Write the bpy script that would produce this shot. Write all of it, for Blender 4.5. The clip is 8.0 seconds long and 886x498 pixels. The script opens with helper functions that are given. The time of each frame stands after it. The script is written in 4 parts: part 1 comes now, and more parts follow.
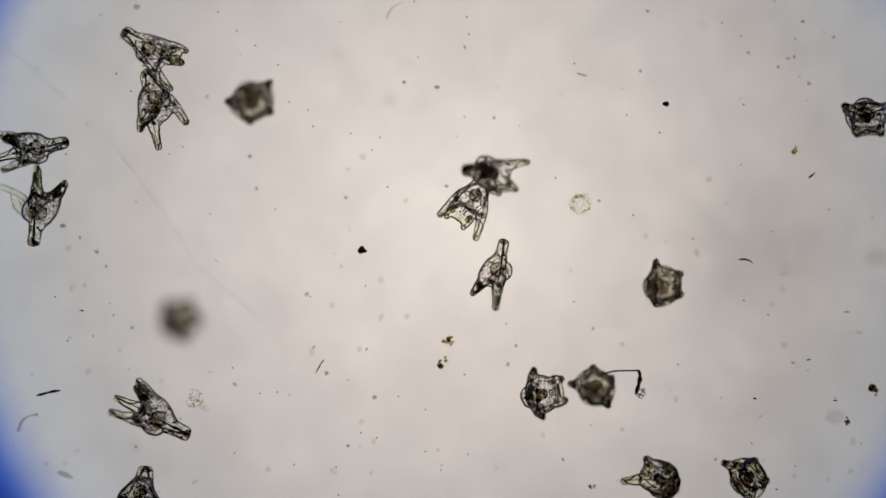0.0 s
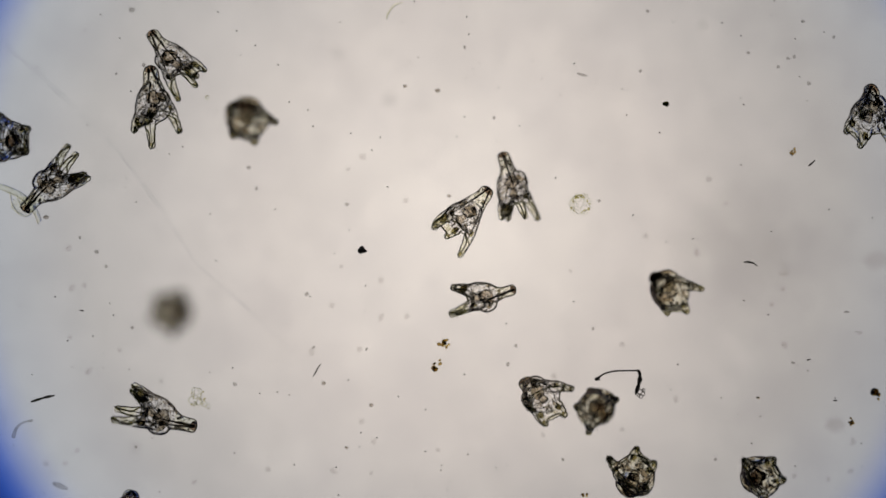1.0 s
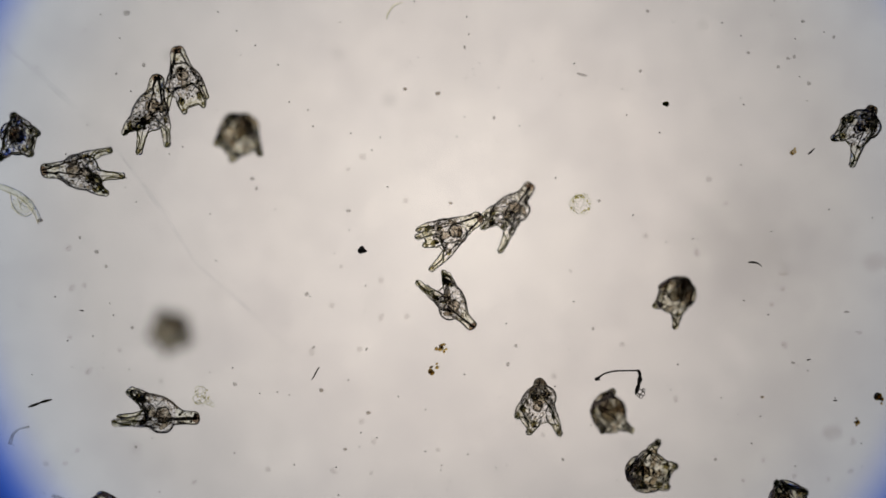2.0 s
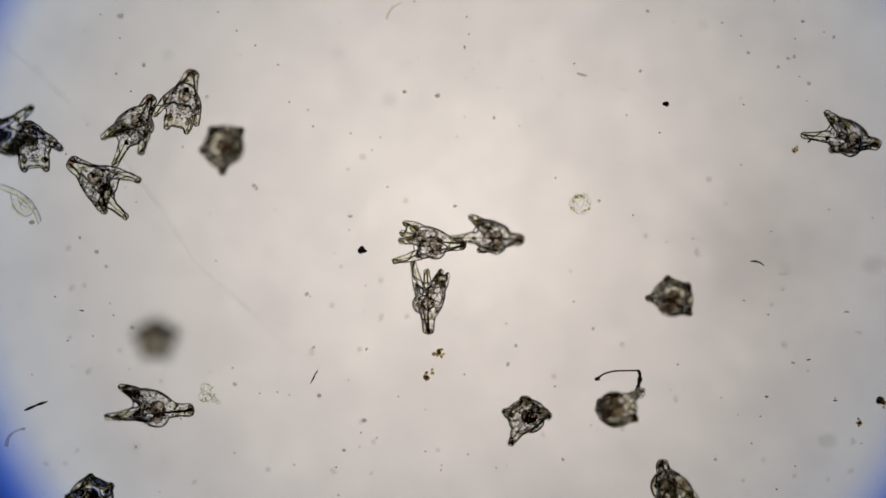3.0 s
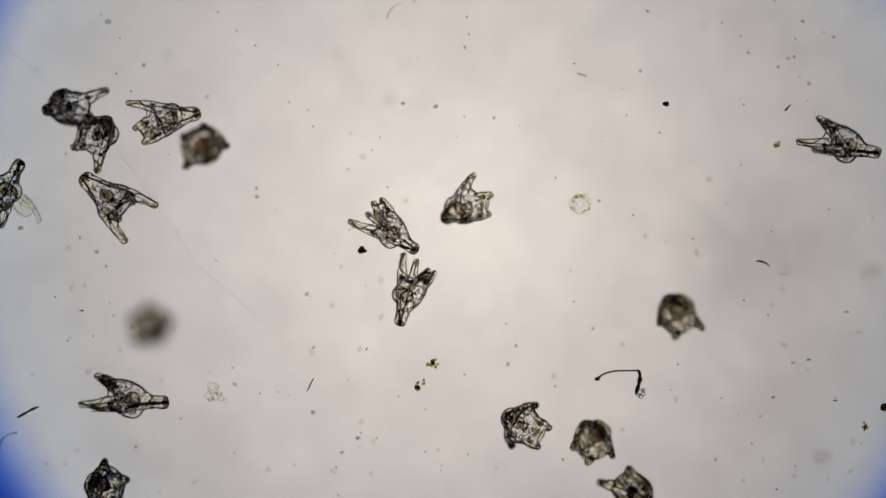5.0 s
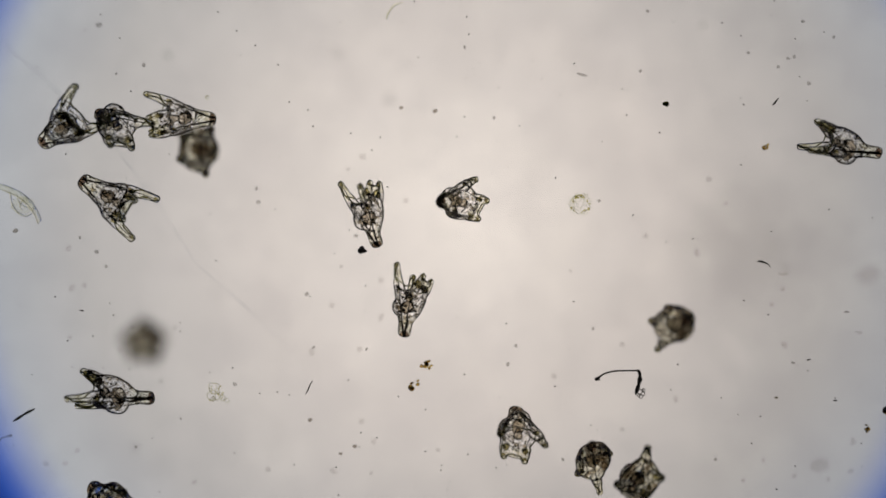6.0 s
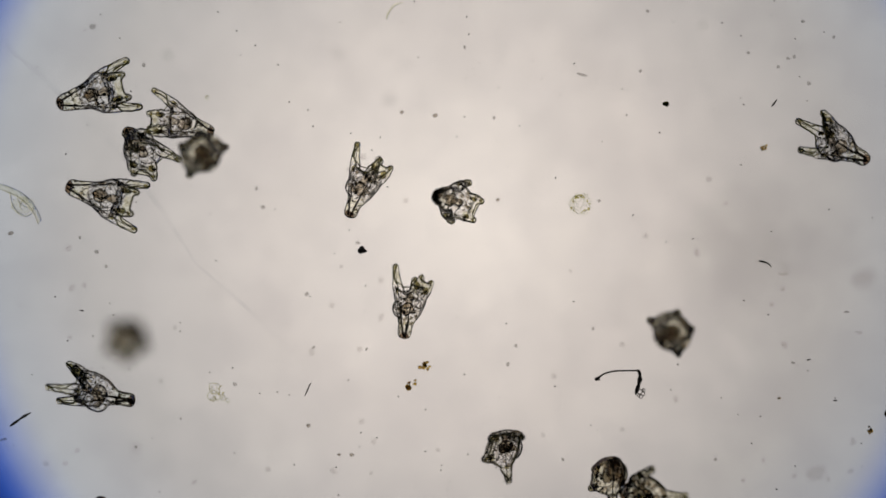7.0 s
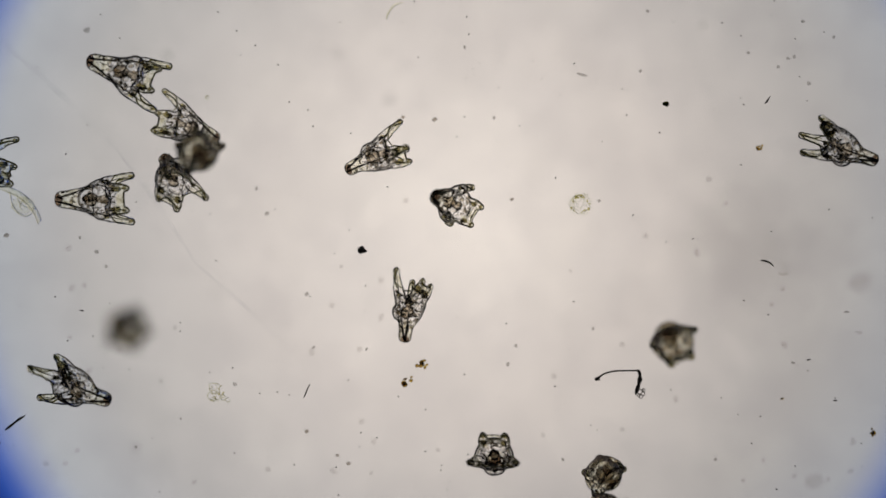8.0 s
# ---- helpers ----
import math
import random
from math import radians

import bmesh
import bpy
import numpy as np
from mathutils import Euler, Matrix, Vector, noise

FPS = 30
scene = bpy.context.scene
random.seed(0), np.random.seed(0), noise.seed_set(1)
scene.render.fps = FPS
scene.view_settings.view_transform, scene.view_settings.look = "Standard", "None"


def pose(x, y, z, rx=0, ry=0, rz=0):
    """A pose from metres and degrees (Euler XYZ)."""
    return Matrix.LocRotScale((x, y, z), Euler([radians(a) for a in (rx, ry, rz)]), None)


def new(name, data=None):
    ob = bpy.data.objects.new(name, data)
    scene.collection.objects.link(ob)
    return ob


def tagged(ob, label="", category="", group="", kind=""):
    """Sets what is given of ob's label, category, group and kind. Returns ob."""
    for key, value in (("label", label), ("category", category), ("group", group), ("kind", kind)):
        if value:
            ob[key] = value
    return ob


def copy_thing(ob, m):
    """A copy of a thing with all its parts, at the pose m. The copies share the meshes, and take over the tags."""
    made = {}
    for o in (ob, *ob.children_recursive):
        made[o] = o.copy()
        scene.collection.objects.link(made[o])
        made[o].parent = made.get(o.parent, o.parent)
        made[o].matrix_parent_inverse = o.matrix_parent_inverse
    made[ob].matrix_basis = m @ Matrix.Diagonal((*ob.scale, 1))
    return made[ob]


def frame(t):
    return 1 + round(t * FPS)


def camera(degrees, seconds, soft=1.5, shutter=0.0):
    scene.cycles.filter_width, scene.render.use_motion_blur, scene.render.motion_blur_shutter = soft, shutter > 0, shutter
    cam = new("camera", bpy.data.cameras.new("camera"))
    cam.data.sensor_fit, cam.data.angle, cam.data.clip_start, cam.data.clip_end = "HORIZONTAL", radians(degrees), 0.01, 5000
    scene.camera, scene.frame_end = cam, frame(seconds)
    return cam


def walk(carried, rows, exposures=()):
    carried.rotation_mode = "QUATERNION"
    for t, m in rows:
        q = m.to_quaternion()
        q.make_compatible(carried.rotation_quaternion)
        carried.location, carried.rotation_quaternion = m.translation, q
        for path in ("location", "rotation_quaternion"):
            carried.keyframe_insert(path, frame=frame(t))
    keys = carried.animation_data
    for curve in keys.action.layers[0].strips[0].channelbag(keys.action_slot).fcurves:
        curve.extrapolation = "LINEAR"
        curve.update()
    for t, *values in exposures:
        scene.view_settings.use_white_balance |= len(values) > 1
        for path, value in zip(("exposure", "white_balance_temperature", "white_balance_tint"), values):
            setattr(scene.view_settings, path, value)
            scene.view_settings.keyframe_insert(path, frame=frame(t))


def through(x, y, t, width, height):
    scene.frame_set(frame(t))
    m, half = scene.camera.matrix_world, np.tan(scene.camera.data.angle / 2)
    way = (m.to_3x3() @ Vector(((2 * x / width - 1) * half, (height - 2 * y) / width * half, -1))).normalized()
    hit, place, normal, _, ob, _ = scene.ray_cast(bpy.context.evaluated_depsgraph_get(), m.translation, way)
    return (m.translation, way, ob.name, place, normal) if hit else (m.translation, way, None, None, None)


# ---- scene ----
from mathutils.bvhtree import BVHTree

# A drop of sea water under a microscope, at a thousand to one: a metre stands for a millimetre.
# The field is 2.61 mm wide: 600 units of the plan to the millimetre.
MM = 1.0
U = MM / 600
EYE = 4.5 * MM

cam = camera(2 * math.degrees(math.atan(784 * U / EYE)), 8.0, soft=1.5)
cam.data.dof.use_dof = True
cam.data.dof.focus_distance = EYE + 0.03 * MM
cam.data.dof.aperture_fstop = 0.3
walk(cam, [(0, pose(0, 0, EYE)), (8, pose(0, 0, EYE))])

# ---- light: a dim room above, the lit field of the condenser below ----
world = bpy.data.worlds.new("dim_room")
scene.world = world
world.use_nodes = True
world.node_tree.nodes["Background"].inputs["Color"].default_value = (0.9, 0.95, 1.0, 1)
world.node_tree.nodes["Background"].inputs["Strength"].default_value = 0.03
scene.view_settings.exposure = 0.0


class Mat:
    """A small builder of node materials."""

    def __init__(self, name):
        self.m = bpy.data.materials.new(name)
        self.m.use_nodes = True
        self.t = self.m.node_tree
        self.t.nodes.clear()
        self.out = self.t.nodes.new("ShaderNodeOutputMaterial")

    def node(self, kind, **values):
        n = self.t.nodes.new(kind)
        for key, value in values.items():
            n.inputs[key.replace("_", " ")].default_value = value
        return n

    def join(self, a, b):
        self.t.links.new(a, b)

    def end(self, shader):
        self.join(shader, self.out.inputs["Surface"])
        return self.m

    def noise(self, scale, detail=3.0, rough=0.55, where="Object"):
        c = self.t.nodes.new("ShaderNodeTexCoord")
        n = self.node("ShaderNodeTexNoise", Scale=scale, Detail=detail, Roughness=rough)
        self.join(c.outputs[where], n.inputs["Vector"])
        return n.outputs["Fac"]

    def ramp(self, fac, stops):
        r = self.t.nodes.new("ShaderNodeValToRGB")
        while len(r.color_ramp.elements) < len(stops):
            r.color_ramp.elements.new(0.5)
        for e, (p, c) in zip(r.color_ramp.elements, stops):
            e.position, e.color = p, (*c, 1)
        self.join(fac, r.inputs["Fac"])
        return r.outputs["Color"]


def clear_material(name, lo, hi, grain, ior=1.0, gloss=0.05, bump=0.0, veins=None, rim=0.0, gloss_tint=(0.9, 0.9, 0.9, 1), edge=(0.35, 0.65), graze_from=0.36):
    """A see-through tissue or glass: light goes through it, tinted, and bends by ior.
    veins: the spacing of the dark borders between cells, and how dark they are."""
    k = Mat(name)
    tint = k.ramp(k.noise(grain / U, 4, 0.6), [(edge[0], lo), (edge[1], hi)])
    if veins:
        c = k.t.nodes.new("ShaderNodeTexCoord")
        warp = k.node("ShaderNodeTexNoise", Scale=0.06 / U, Detail=2.0)
        k.join(c.outputs["Object"], warp.inputs["Vector"])
        move = k.node("ShaderNodeVectorMath")
        move.operation = "MULTIPLY_ADD"
        move.inputs[1].default_value = (14 * U,) * 3
        k.join(warp.outputs["Color"], move.inputs[0])
        k.join(c.outputs["Object"], move.inputs[2])
        cells = k.node("ShaderNodeTexVoronoi", Scale=1 / (veins[0] * U))
        cells.feature = "DISTANCE_TO_EDGE"
        k.join(move.outputs["Vector"], cells.inputs["Vector"])
        line = k.ramp(cells.outputs["Distance"], [(0.015, (veins[1],) * 3), (0.06, (1, 1, 1))])
        mul = k.t.nodes.new("ShaderNodeMix")
        mul.data_type, mul.blend_type = "RGBA", "MULTIPLY"
        mul.inputs["Factor"].default_value = 1
        k.join(tint, mul.inputs["A"])
        k.join(line, mul.inputs["B"])
        tint = mul.outputs["Result"]
    if ior == 1.0:
        thru = k.node("ShaderNodeBsdfTransparent")
    else:
        thru = k.node("ShaderNodeBsdfRefraction", IOR=ior)
        if bump:
            b = k.node("ShaderNodeBump", Strength=bump, Distance=2 * U)
            k.join(k.noise(0.11 / U, 3, 0.5), b.inputs["Height"])
            k.join(b.outputs["Normal"], thru.inputs["Normal"])
    k.join(tint, thru.inputs["Color"])
    shine = k.node("ShaderNodeBsdfGlossy", Roughness=0.2, Color=gloss_tint)
    mix = k.node("ShaderNodeMixShader", Fac=gloss)
    if rim:
        # gloss grows at grazing angles; a dark tint makes it paint shaded outlines
        graze = k.node("ShaderNodeLayerWeight", Blend=0.5)
        b = k.node("ShaderNodeBump", Strength=1.0, Distance=5.5 * U)
        k.join(k.noise(0.055 / U, 2, 0.5), b.inputs["Height"])
        k.join(b.outputs["Normal"], graze.inputs["Normal"])
        power = k.node("ShaderNodeMapRange")
        power.interpolation_type = "SMOOTHSTEP"
        power.inputs["From Min"].default_value, power.inputs["From Max"].default_value = graze_from, graze_from + 0.34
        k.join(graze.outputs["Facing"], power.inputs["Value"])
        more = k.node("ShaderNodeMath")
        more.operation = "MULTIPLY_ADD"
        more.inputs[1].default_value, more.inputs[2].default_value = rim, gloss
        k.join(power.outputs[0], more.inputs[0])
        k.join(more.outputs[0], mix.inputs["Fac"])
    k.join(thru.outputs[0], mix.inputs[1])
    k.join(shine.outputs[0], mix.inputs[2])
    return k.end(mix.outputs[0])


def solid_material(name, lo, hi, grain, rough=0.6, through=0.0):
    """Grainy matter; through: the share of light that passes it."""
    k = Mat(name)
    tint = k.ramp(k.noise(grain / U, 4, 0.65), [(0.35, lo), (0.65, hi)])
    p = k.node("ShaderNodeBsdfPrincipled", Roughness=rough)
    k.join(tint, p.inputs["Base Color"])
    if not through:
        return k.end(p.outputs[0])
    clear = k.node("ShaderNodeBsdfTransparent")
    k.join(tint, clear.inputs["Color"])
    mix = k.node("ShaderNodeMixShader", Fac=through)
    k.join(p.outputs[0], mix.inputs[1])
    k.join(clear.outputs[0], mix.inputs[2])
    return k.end(mix.outputs[0])


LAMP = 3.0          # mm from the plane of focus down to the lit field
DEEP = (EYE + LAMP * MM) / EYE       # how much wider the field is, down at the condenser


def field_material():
    """The condenser's lit field: warm white, with dulling outwards and blue fringe painted in."""
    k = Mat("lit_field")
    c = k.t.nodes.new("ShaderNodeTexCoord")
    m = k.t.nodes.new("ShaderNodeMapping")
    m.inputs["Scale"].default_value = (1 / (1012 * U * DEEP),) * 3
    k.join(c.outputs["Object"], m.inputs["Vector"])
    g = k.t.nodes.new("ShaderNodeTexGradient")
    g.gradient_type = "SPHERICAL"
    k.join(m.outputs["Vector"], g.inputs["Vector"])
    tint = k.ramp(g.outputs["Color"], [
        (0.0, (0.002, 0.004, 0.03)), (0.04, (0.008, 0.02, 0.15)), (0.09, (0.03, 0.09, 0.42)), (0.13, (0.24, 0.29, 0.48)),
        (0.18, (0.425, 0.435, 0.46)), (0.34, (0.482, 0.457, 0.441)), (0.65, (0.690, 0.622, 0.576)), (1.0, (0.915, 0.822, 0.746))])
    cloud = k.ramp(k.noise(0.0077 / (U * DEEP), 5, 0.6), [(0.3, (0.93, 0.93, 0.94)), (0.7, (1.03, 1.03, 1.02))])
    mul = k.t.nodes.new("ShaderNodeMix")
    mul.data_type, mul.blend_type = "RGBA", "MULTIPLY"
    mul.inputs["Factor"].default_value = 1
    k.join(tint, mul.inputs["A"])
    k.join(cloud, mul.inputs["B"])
    # brightness tilt painted into the emission: dimmer and warmer towards the lower right
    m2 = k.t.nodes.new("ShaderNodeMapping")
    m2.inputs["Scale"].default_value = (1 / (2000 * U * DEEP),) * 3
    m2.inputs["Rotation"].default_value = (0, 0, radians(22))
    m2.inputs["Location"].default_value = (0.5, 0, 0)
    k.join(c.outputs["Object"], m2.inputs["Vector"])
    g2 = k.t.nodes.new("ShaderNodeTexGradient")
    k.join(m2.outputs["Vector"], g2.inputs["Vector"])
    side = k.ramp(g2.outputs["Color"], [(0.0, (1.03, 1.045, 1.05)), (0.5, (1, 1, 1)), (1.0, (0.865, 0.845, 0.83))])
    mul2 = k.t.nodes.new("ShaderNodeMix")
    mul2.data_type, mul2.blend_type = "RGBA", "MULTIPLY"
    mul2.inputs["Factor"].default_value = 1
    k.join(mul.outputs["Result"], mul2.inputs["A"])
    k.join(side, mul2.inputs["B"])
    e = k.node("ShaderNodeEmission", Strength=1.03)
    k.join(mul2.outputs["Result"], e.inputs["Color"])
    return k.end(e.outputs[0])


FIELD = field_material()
GLASS = clear_material("slide_glass", (0.95, 0.95, 0.953), (1.0, 1.0, 1.0), 0.009, gloss=0.02, edge=(0.36, 0.64))
WATER = clear_material("sea_water", (0.992, 0.994, 0.992), (1.0, 1.0, 1.0), 0.002, gloss=0.01)
# the dark gloss tints below put edge shade into the larva tissues
SKIN = clear_material("larva_skin", (0.80, 0.77, 0.72), (1.0, 1.0, 1.0), 0.12, ior=1.14, gloss=0.002, bump=0.6, veins=(15, 0.74), rim=0.8, edge=(0.34, 0.47), gloss_tint=(0.085, 0.07, 0.055, 1), graze_from=0.42)
ARM_SKIN = clear_material("arm_skin", (0.80, 0.79, 0.66), (1.0, 1.0, 0.95), 0.10, ior=1.22, gloss=0.002, bump=0.3, rim=0.75, edge=(0.34, 0.5), gloss_tint=(0.085, 0.07, 0.05, 1), graze_from=0.46)
# browner copy of the skin; shade of steep end-on walls is in its colours
BROWN_SKIN = clear_material("brown_larva_skin", (0.48, 0.41, 0.31), (1.0, 1.0, 0.96), 0.03, ior=1.18, gloss=0.002, bump=0.4, veins=(15, 0.75), rim=0.96, edge=(0.41, 0.46), gloss_tint=(0.05, 0.04, 0.04, 1), graze_from=0.36)
THIN_LINING = clear_material("thin_skin_lining", (0.94, 0.92, 0.86), (1.0, 1.0, 0.98), 0.09, ior=1.1, gloss=0.002, bump=0.3)
LINING = clear_material("skin_lining", (0.82, 0.80, 0.74), (1.0, 1.0, 1.0), 0.09, ior=1.12, gloss=0.002, bump=0.5, rim=0.6, edge=(0.34, 0.46), gloss_tint=(0.085, 0.07, 0.05, 1), graze_from=0.46)
BAND = solid_material("ciliary_band", (0.10, 0.10, 0.03), (0.52, 0.50, 0.24), 0.10, through=0.65)
ROD = solid_material("skeleton_rod", (0.06, 0.055, 0.05), (0.34, 0.31, 0.28), 0.10, through=0.62)
GUT = clear_material("gut_wall", (0.56, 0.50, 0.42), (0.97, 0.95, 0.90), 0.16, ior=1.04, gloss=0.005, bump=0.6, rim=0.8, gloss_tint=(0.09, 0.07, 0.055, 1), graze_from=0.3)
TISSUE = clear_material("arm_tissue", (0.42, 0.38, 0.24), (0.88, 0.85, 0.64), 0.14, ior=1.1, gloss=0.01, bump=0.5)
CAP = clear_material("apex_tissue", (0.32, 0.25, 0.21), (0.78, 0.68, 0.60), 0.14, ior=1.08, gloss=0.01, bump=0.4)
FLESH = clear_material("loose_tissue", (0.70, 0.66, 0.58), (0.96, 0.94, 0.90), 0.12, ior=1.07, gloss=0.004, bump=0.4, rim=0.6, gloss_tint=(0.085, 0.07, 0.05, 1), graze_from=0.5)
CELL = solid_material("cell", (0.03, 0.025, 0.02), (0.2, 0.17, 0.12), 0.2, through=0.3)
GRANULE = solid_material("brown_granule", (0.05, 0.036, 0.02), (0.34, 0.27, 0.16), 0.2, through=0.5)
SPECK = solid_material("dark_grit", (0.01, 0.01, 0.01), (0.05, 0.045, 0.04), 0.2)


# ---- mesh helpers ----
def part(name, bm, material, parent=None, label="", smooth=True):
    me = bpy.data.meshes.new(name)
    bm.to_mesh(me)
    bm.free()
    return part_of(name, me, material, parent, label, smooth)


def part_of(name, me, material, parent=None, label="", smooth=True):
    me.materials.clear()
    me.materials.append(material)
    me.polygons.foreach_set("use_smooth", [smooth] * len(me.polygons))
    ob = new(name, me)
    ob.parent = parent
    if label:
        ob["label"] = label
    return ob


def spline(pts, n):
    """n points on a smooth curve through pts (Catmull-Rom)."""
    p = [Vector(q) for q in pts]
    p = [p[0] * 2 - p[1], *p, p[-1] * 2 - p[-2]]
    out = []
    for i in range(n):
        s = i / (n - 1) * (len(p) - 3)
        k = min(int(s), len(p) - 4)
        f = s - k
        a, b, c, d = p[k:k + 4]
        out.append(0.5 * (2 * b + (c - a) * f + (2 * a - 5 * b + 4 * c - d) * f * f + (3 * b - a - 3 * c + d) * f ** 3))
    return out


def add_tube(bm, pts, radii, sides=8, n=None, scale=1.0, wobble=0.0, rng=None):
    """A rounded tube along pts (plan units); radii along its length."""
    n = n or 4 * len(pts)
    c = spline(pts, n)
    rings, up = [], Vector((0.31, 0.77, 0.55))
    for i, q in enumerate(c):
        d = (c[min(i + 1, n - 1)] - c[max(i - 1, 0)]).normalized()
        a = d.cross(up)
        if a.length < 1e-3:
            a = d.cross(Vector((1, 0, 0)))
        a.normalize()
        b = d.cross(a)
        s = i / (n - 1) * (len(radii) - 1)
        k = min(int(s), len(radii) - 2)
        r = radii[k] + (radii[k + 1] - radii[k]) * (s - k)
        if wobble:
            r *= 1 + wobble * (rng.random() - 0.5)
        rings.append([bm.verts.new((q + (a * math.cos(w) + b * math.sin(w)) * r) * scale)
                      for w in (2 * math.pi * j / sides for j in range(sides))])
    for g, h in zip(rings, rings[1:]):
        for j in range(sides):
            bm.faces.new((g[j], g[(j + 1) % sides], h[(j + 1) % sides], h[j]))
    for ring, q, sgn in ((rings[0], c[0] * 2 - c[1], -1), (rings[-1], c[-1] * 2 - c[-2], 1)):
        tip = bm.verts.new((c[0] if sgn < 0 else c[-1]).lerp(q, 0.25) * scale)
        for j in range(sides):
            f = (ring[j], ring[(j + 1) % sides], tip)
            bm.faces.new(f if sgn > 0 else f[::-1])


def add_ball(bm, centre, size, sub=2, scale=1.0, rough=0.0, seed=0.0, turn=None):
    """A lump: an icosphere stretched to size, with an uneven surface."""
    made = bmesh.ops.create_icosphere(bm, subdivisions=sub, radius=1)["verts"]
    for v in made:
        p = v.co.copy()
        if rough:
            p *= 1 + rough * noise.noise(p * 1.7 + Vector((seed, seed * 1.3, -seed)))
        p = Vector((p.x * size[0], p.y * size[1], p.z * size[2]))
        if turn:
            p = turn @ p
        v.co = (p + Vector(centre)) * scale


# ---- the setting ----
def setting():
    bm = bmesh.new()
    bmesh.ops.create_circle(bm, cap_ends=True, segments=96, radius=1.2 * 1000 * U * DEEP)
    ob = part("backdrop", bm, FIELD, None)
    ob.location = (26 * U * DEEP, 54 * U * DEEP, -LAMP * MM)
    tagged(ob, "round lit field of the condenser with painted falloff and blue rim", "light", kind="structure")
    bm = bmesh.new()
    bmesh.ops.create_cube(bm, size=1)
    for v in bm.verts:
        v.co = Vector((v.co.x * 5.2, v.co.y * 3.6, v.co.z * 0.9)) * MM
    bmesh.ops.bevel(bm, geom=bm.edges[:], offset=0.04 * MM, segments=2, affect="EDGES")
    ob = part("floor", bm, GLASS, None)
    ob.location = (0, 0, FLOOR * MM - 0.45 * MM)
    tagged(ob, "clear glass microscope slide under a film of sea water", "glass slide", kind="structure")


def water_film():
    """The skin of the drop: flat on top, rounded down to the glass at its edge."""
    bm = bmesh.new()
    rings = []
    for k in range(13):
        w = k / 12 * math.pi / 2
        a, b, z = 2.25 + 0.2 * math.sin(w), 1.5 + 0.2 * math.sin(w), 1.5 - (1.5 - FLOOR - 0.004) * (1 - math.cos(w))
        rings.append([bm.verts.new((a * math.copysign(abs(math.cos(u)) ** 0.5, math.cos(u)) * MM,
                                    b * math.copysign(abs(math.sin(u)) ** 0.5, math.sin(u)) * MM, z * MM))
                      for u in (2 * math.pi * (j + 0.5) / 72 for j in range(72))])
    bm.faces.new(rings[0])
    for g, h in zip(rings, rings[1:]):
        for j in range(72):
            bm.faces.new((g[j], h[j], h[(j + 1) % 72], g[(j + 1) % 72]))
    tagged(part("water", bm, WATER), "shallow drop of clear sea water on the slide", "water", kind="structure")


FLOOR = -0.1


# ---- the larvae ----
WALL = 2.4        # thickness of the skin about the hollow body
MID = 70          # the larva turns about this point on its axis


def outline(z, table):
    for (z0, a0), (z1, a1) in zip(table, table[1:]):
        if z <= z1:
            f = (z - z0) / (z1 - z0)
            f = f * f * (3 - 2 * f) * 0.5 + f * 0.5
            return a0 + (a1 - a0) * f
    return table[-1][1]


HALF = ((0, 4), (3, 11), (9, 15), (20, 16), (40, 20), (58, 25), (70, 31.5), (80, 36), (88, 37), (96, 34))
BACK = ((0, 2), (3, 9), (9, 11), (30, 10.5), (45, 14), (60, 19), (80, 20), (96, 16))
FRONT = ((0, 3), (3, 9.5), (9, 11.5), (28, 11.5), (38, 18), (47, 26), (60, 33), (72, 37), (90, 37), (96, 35))
POST = [(15, -2, 58), (25, -4, 80), (31.5, -6, 98), (36.5, -8.5, 116), (40.5, -10, 134)]
FORE = [(12, 12, 72), (17, 25, 92), (19.5, 33, 105), (19.5, 38, 116)]


def mirrored(pts):
    return [(-x, y, z) for x, y, z in pts]


def lowered(pts):
    return [(x, y, z - MID) for x, y, z in pts]


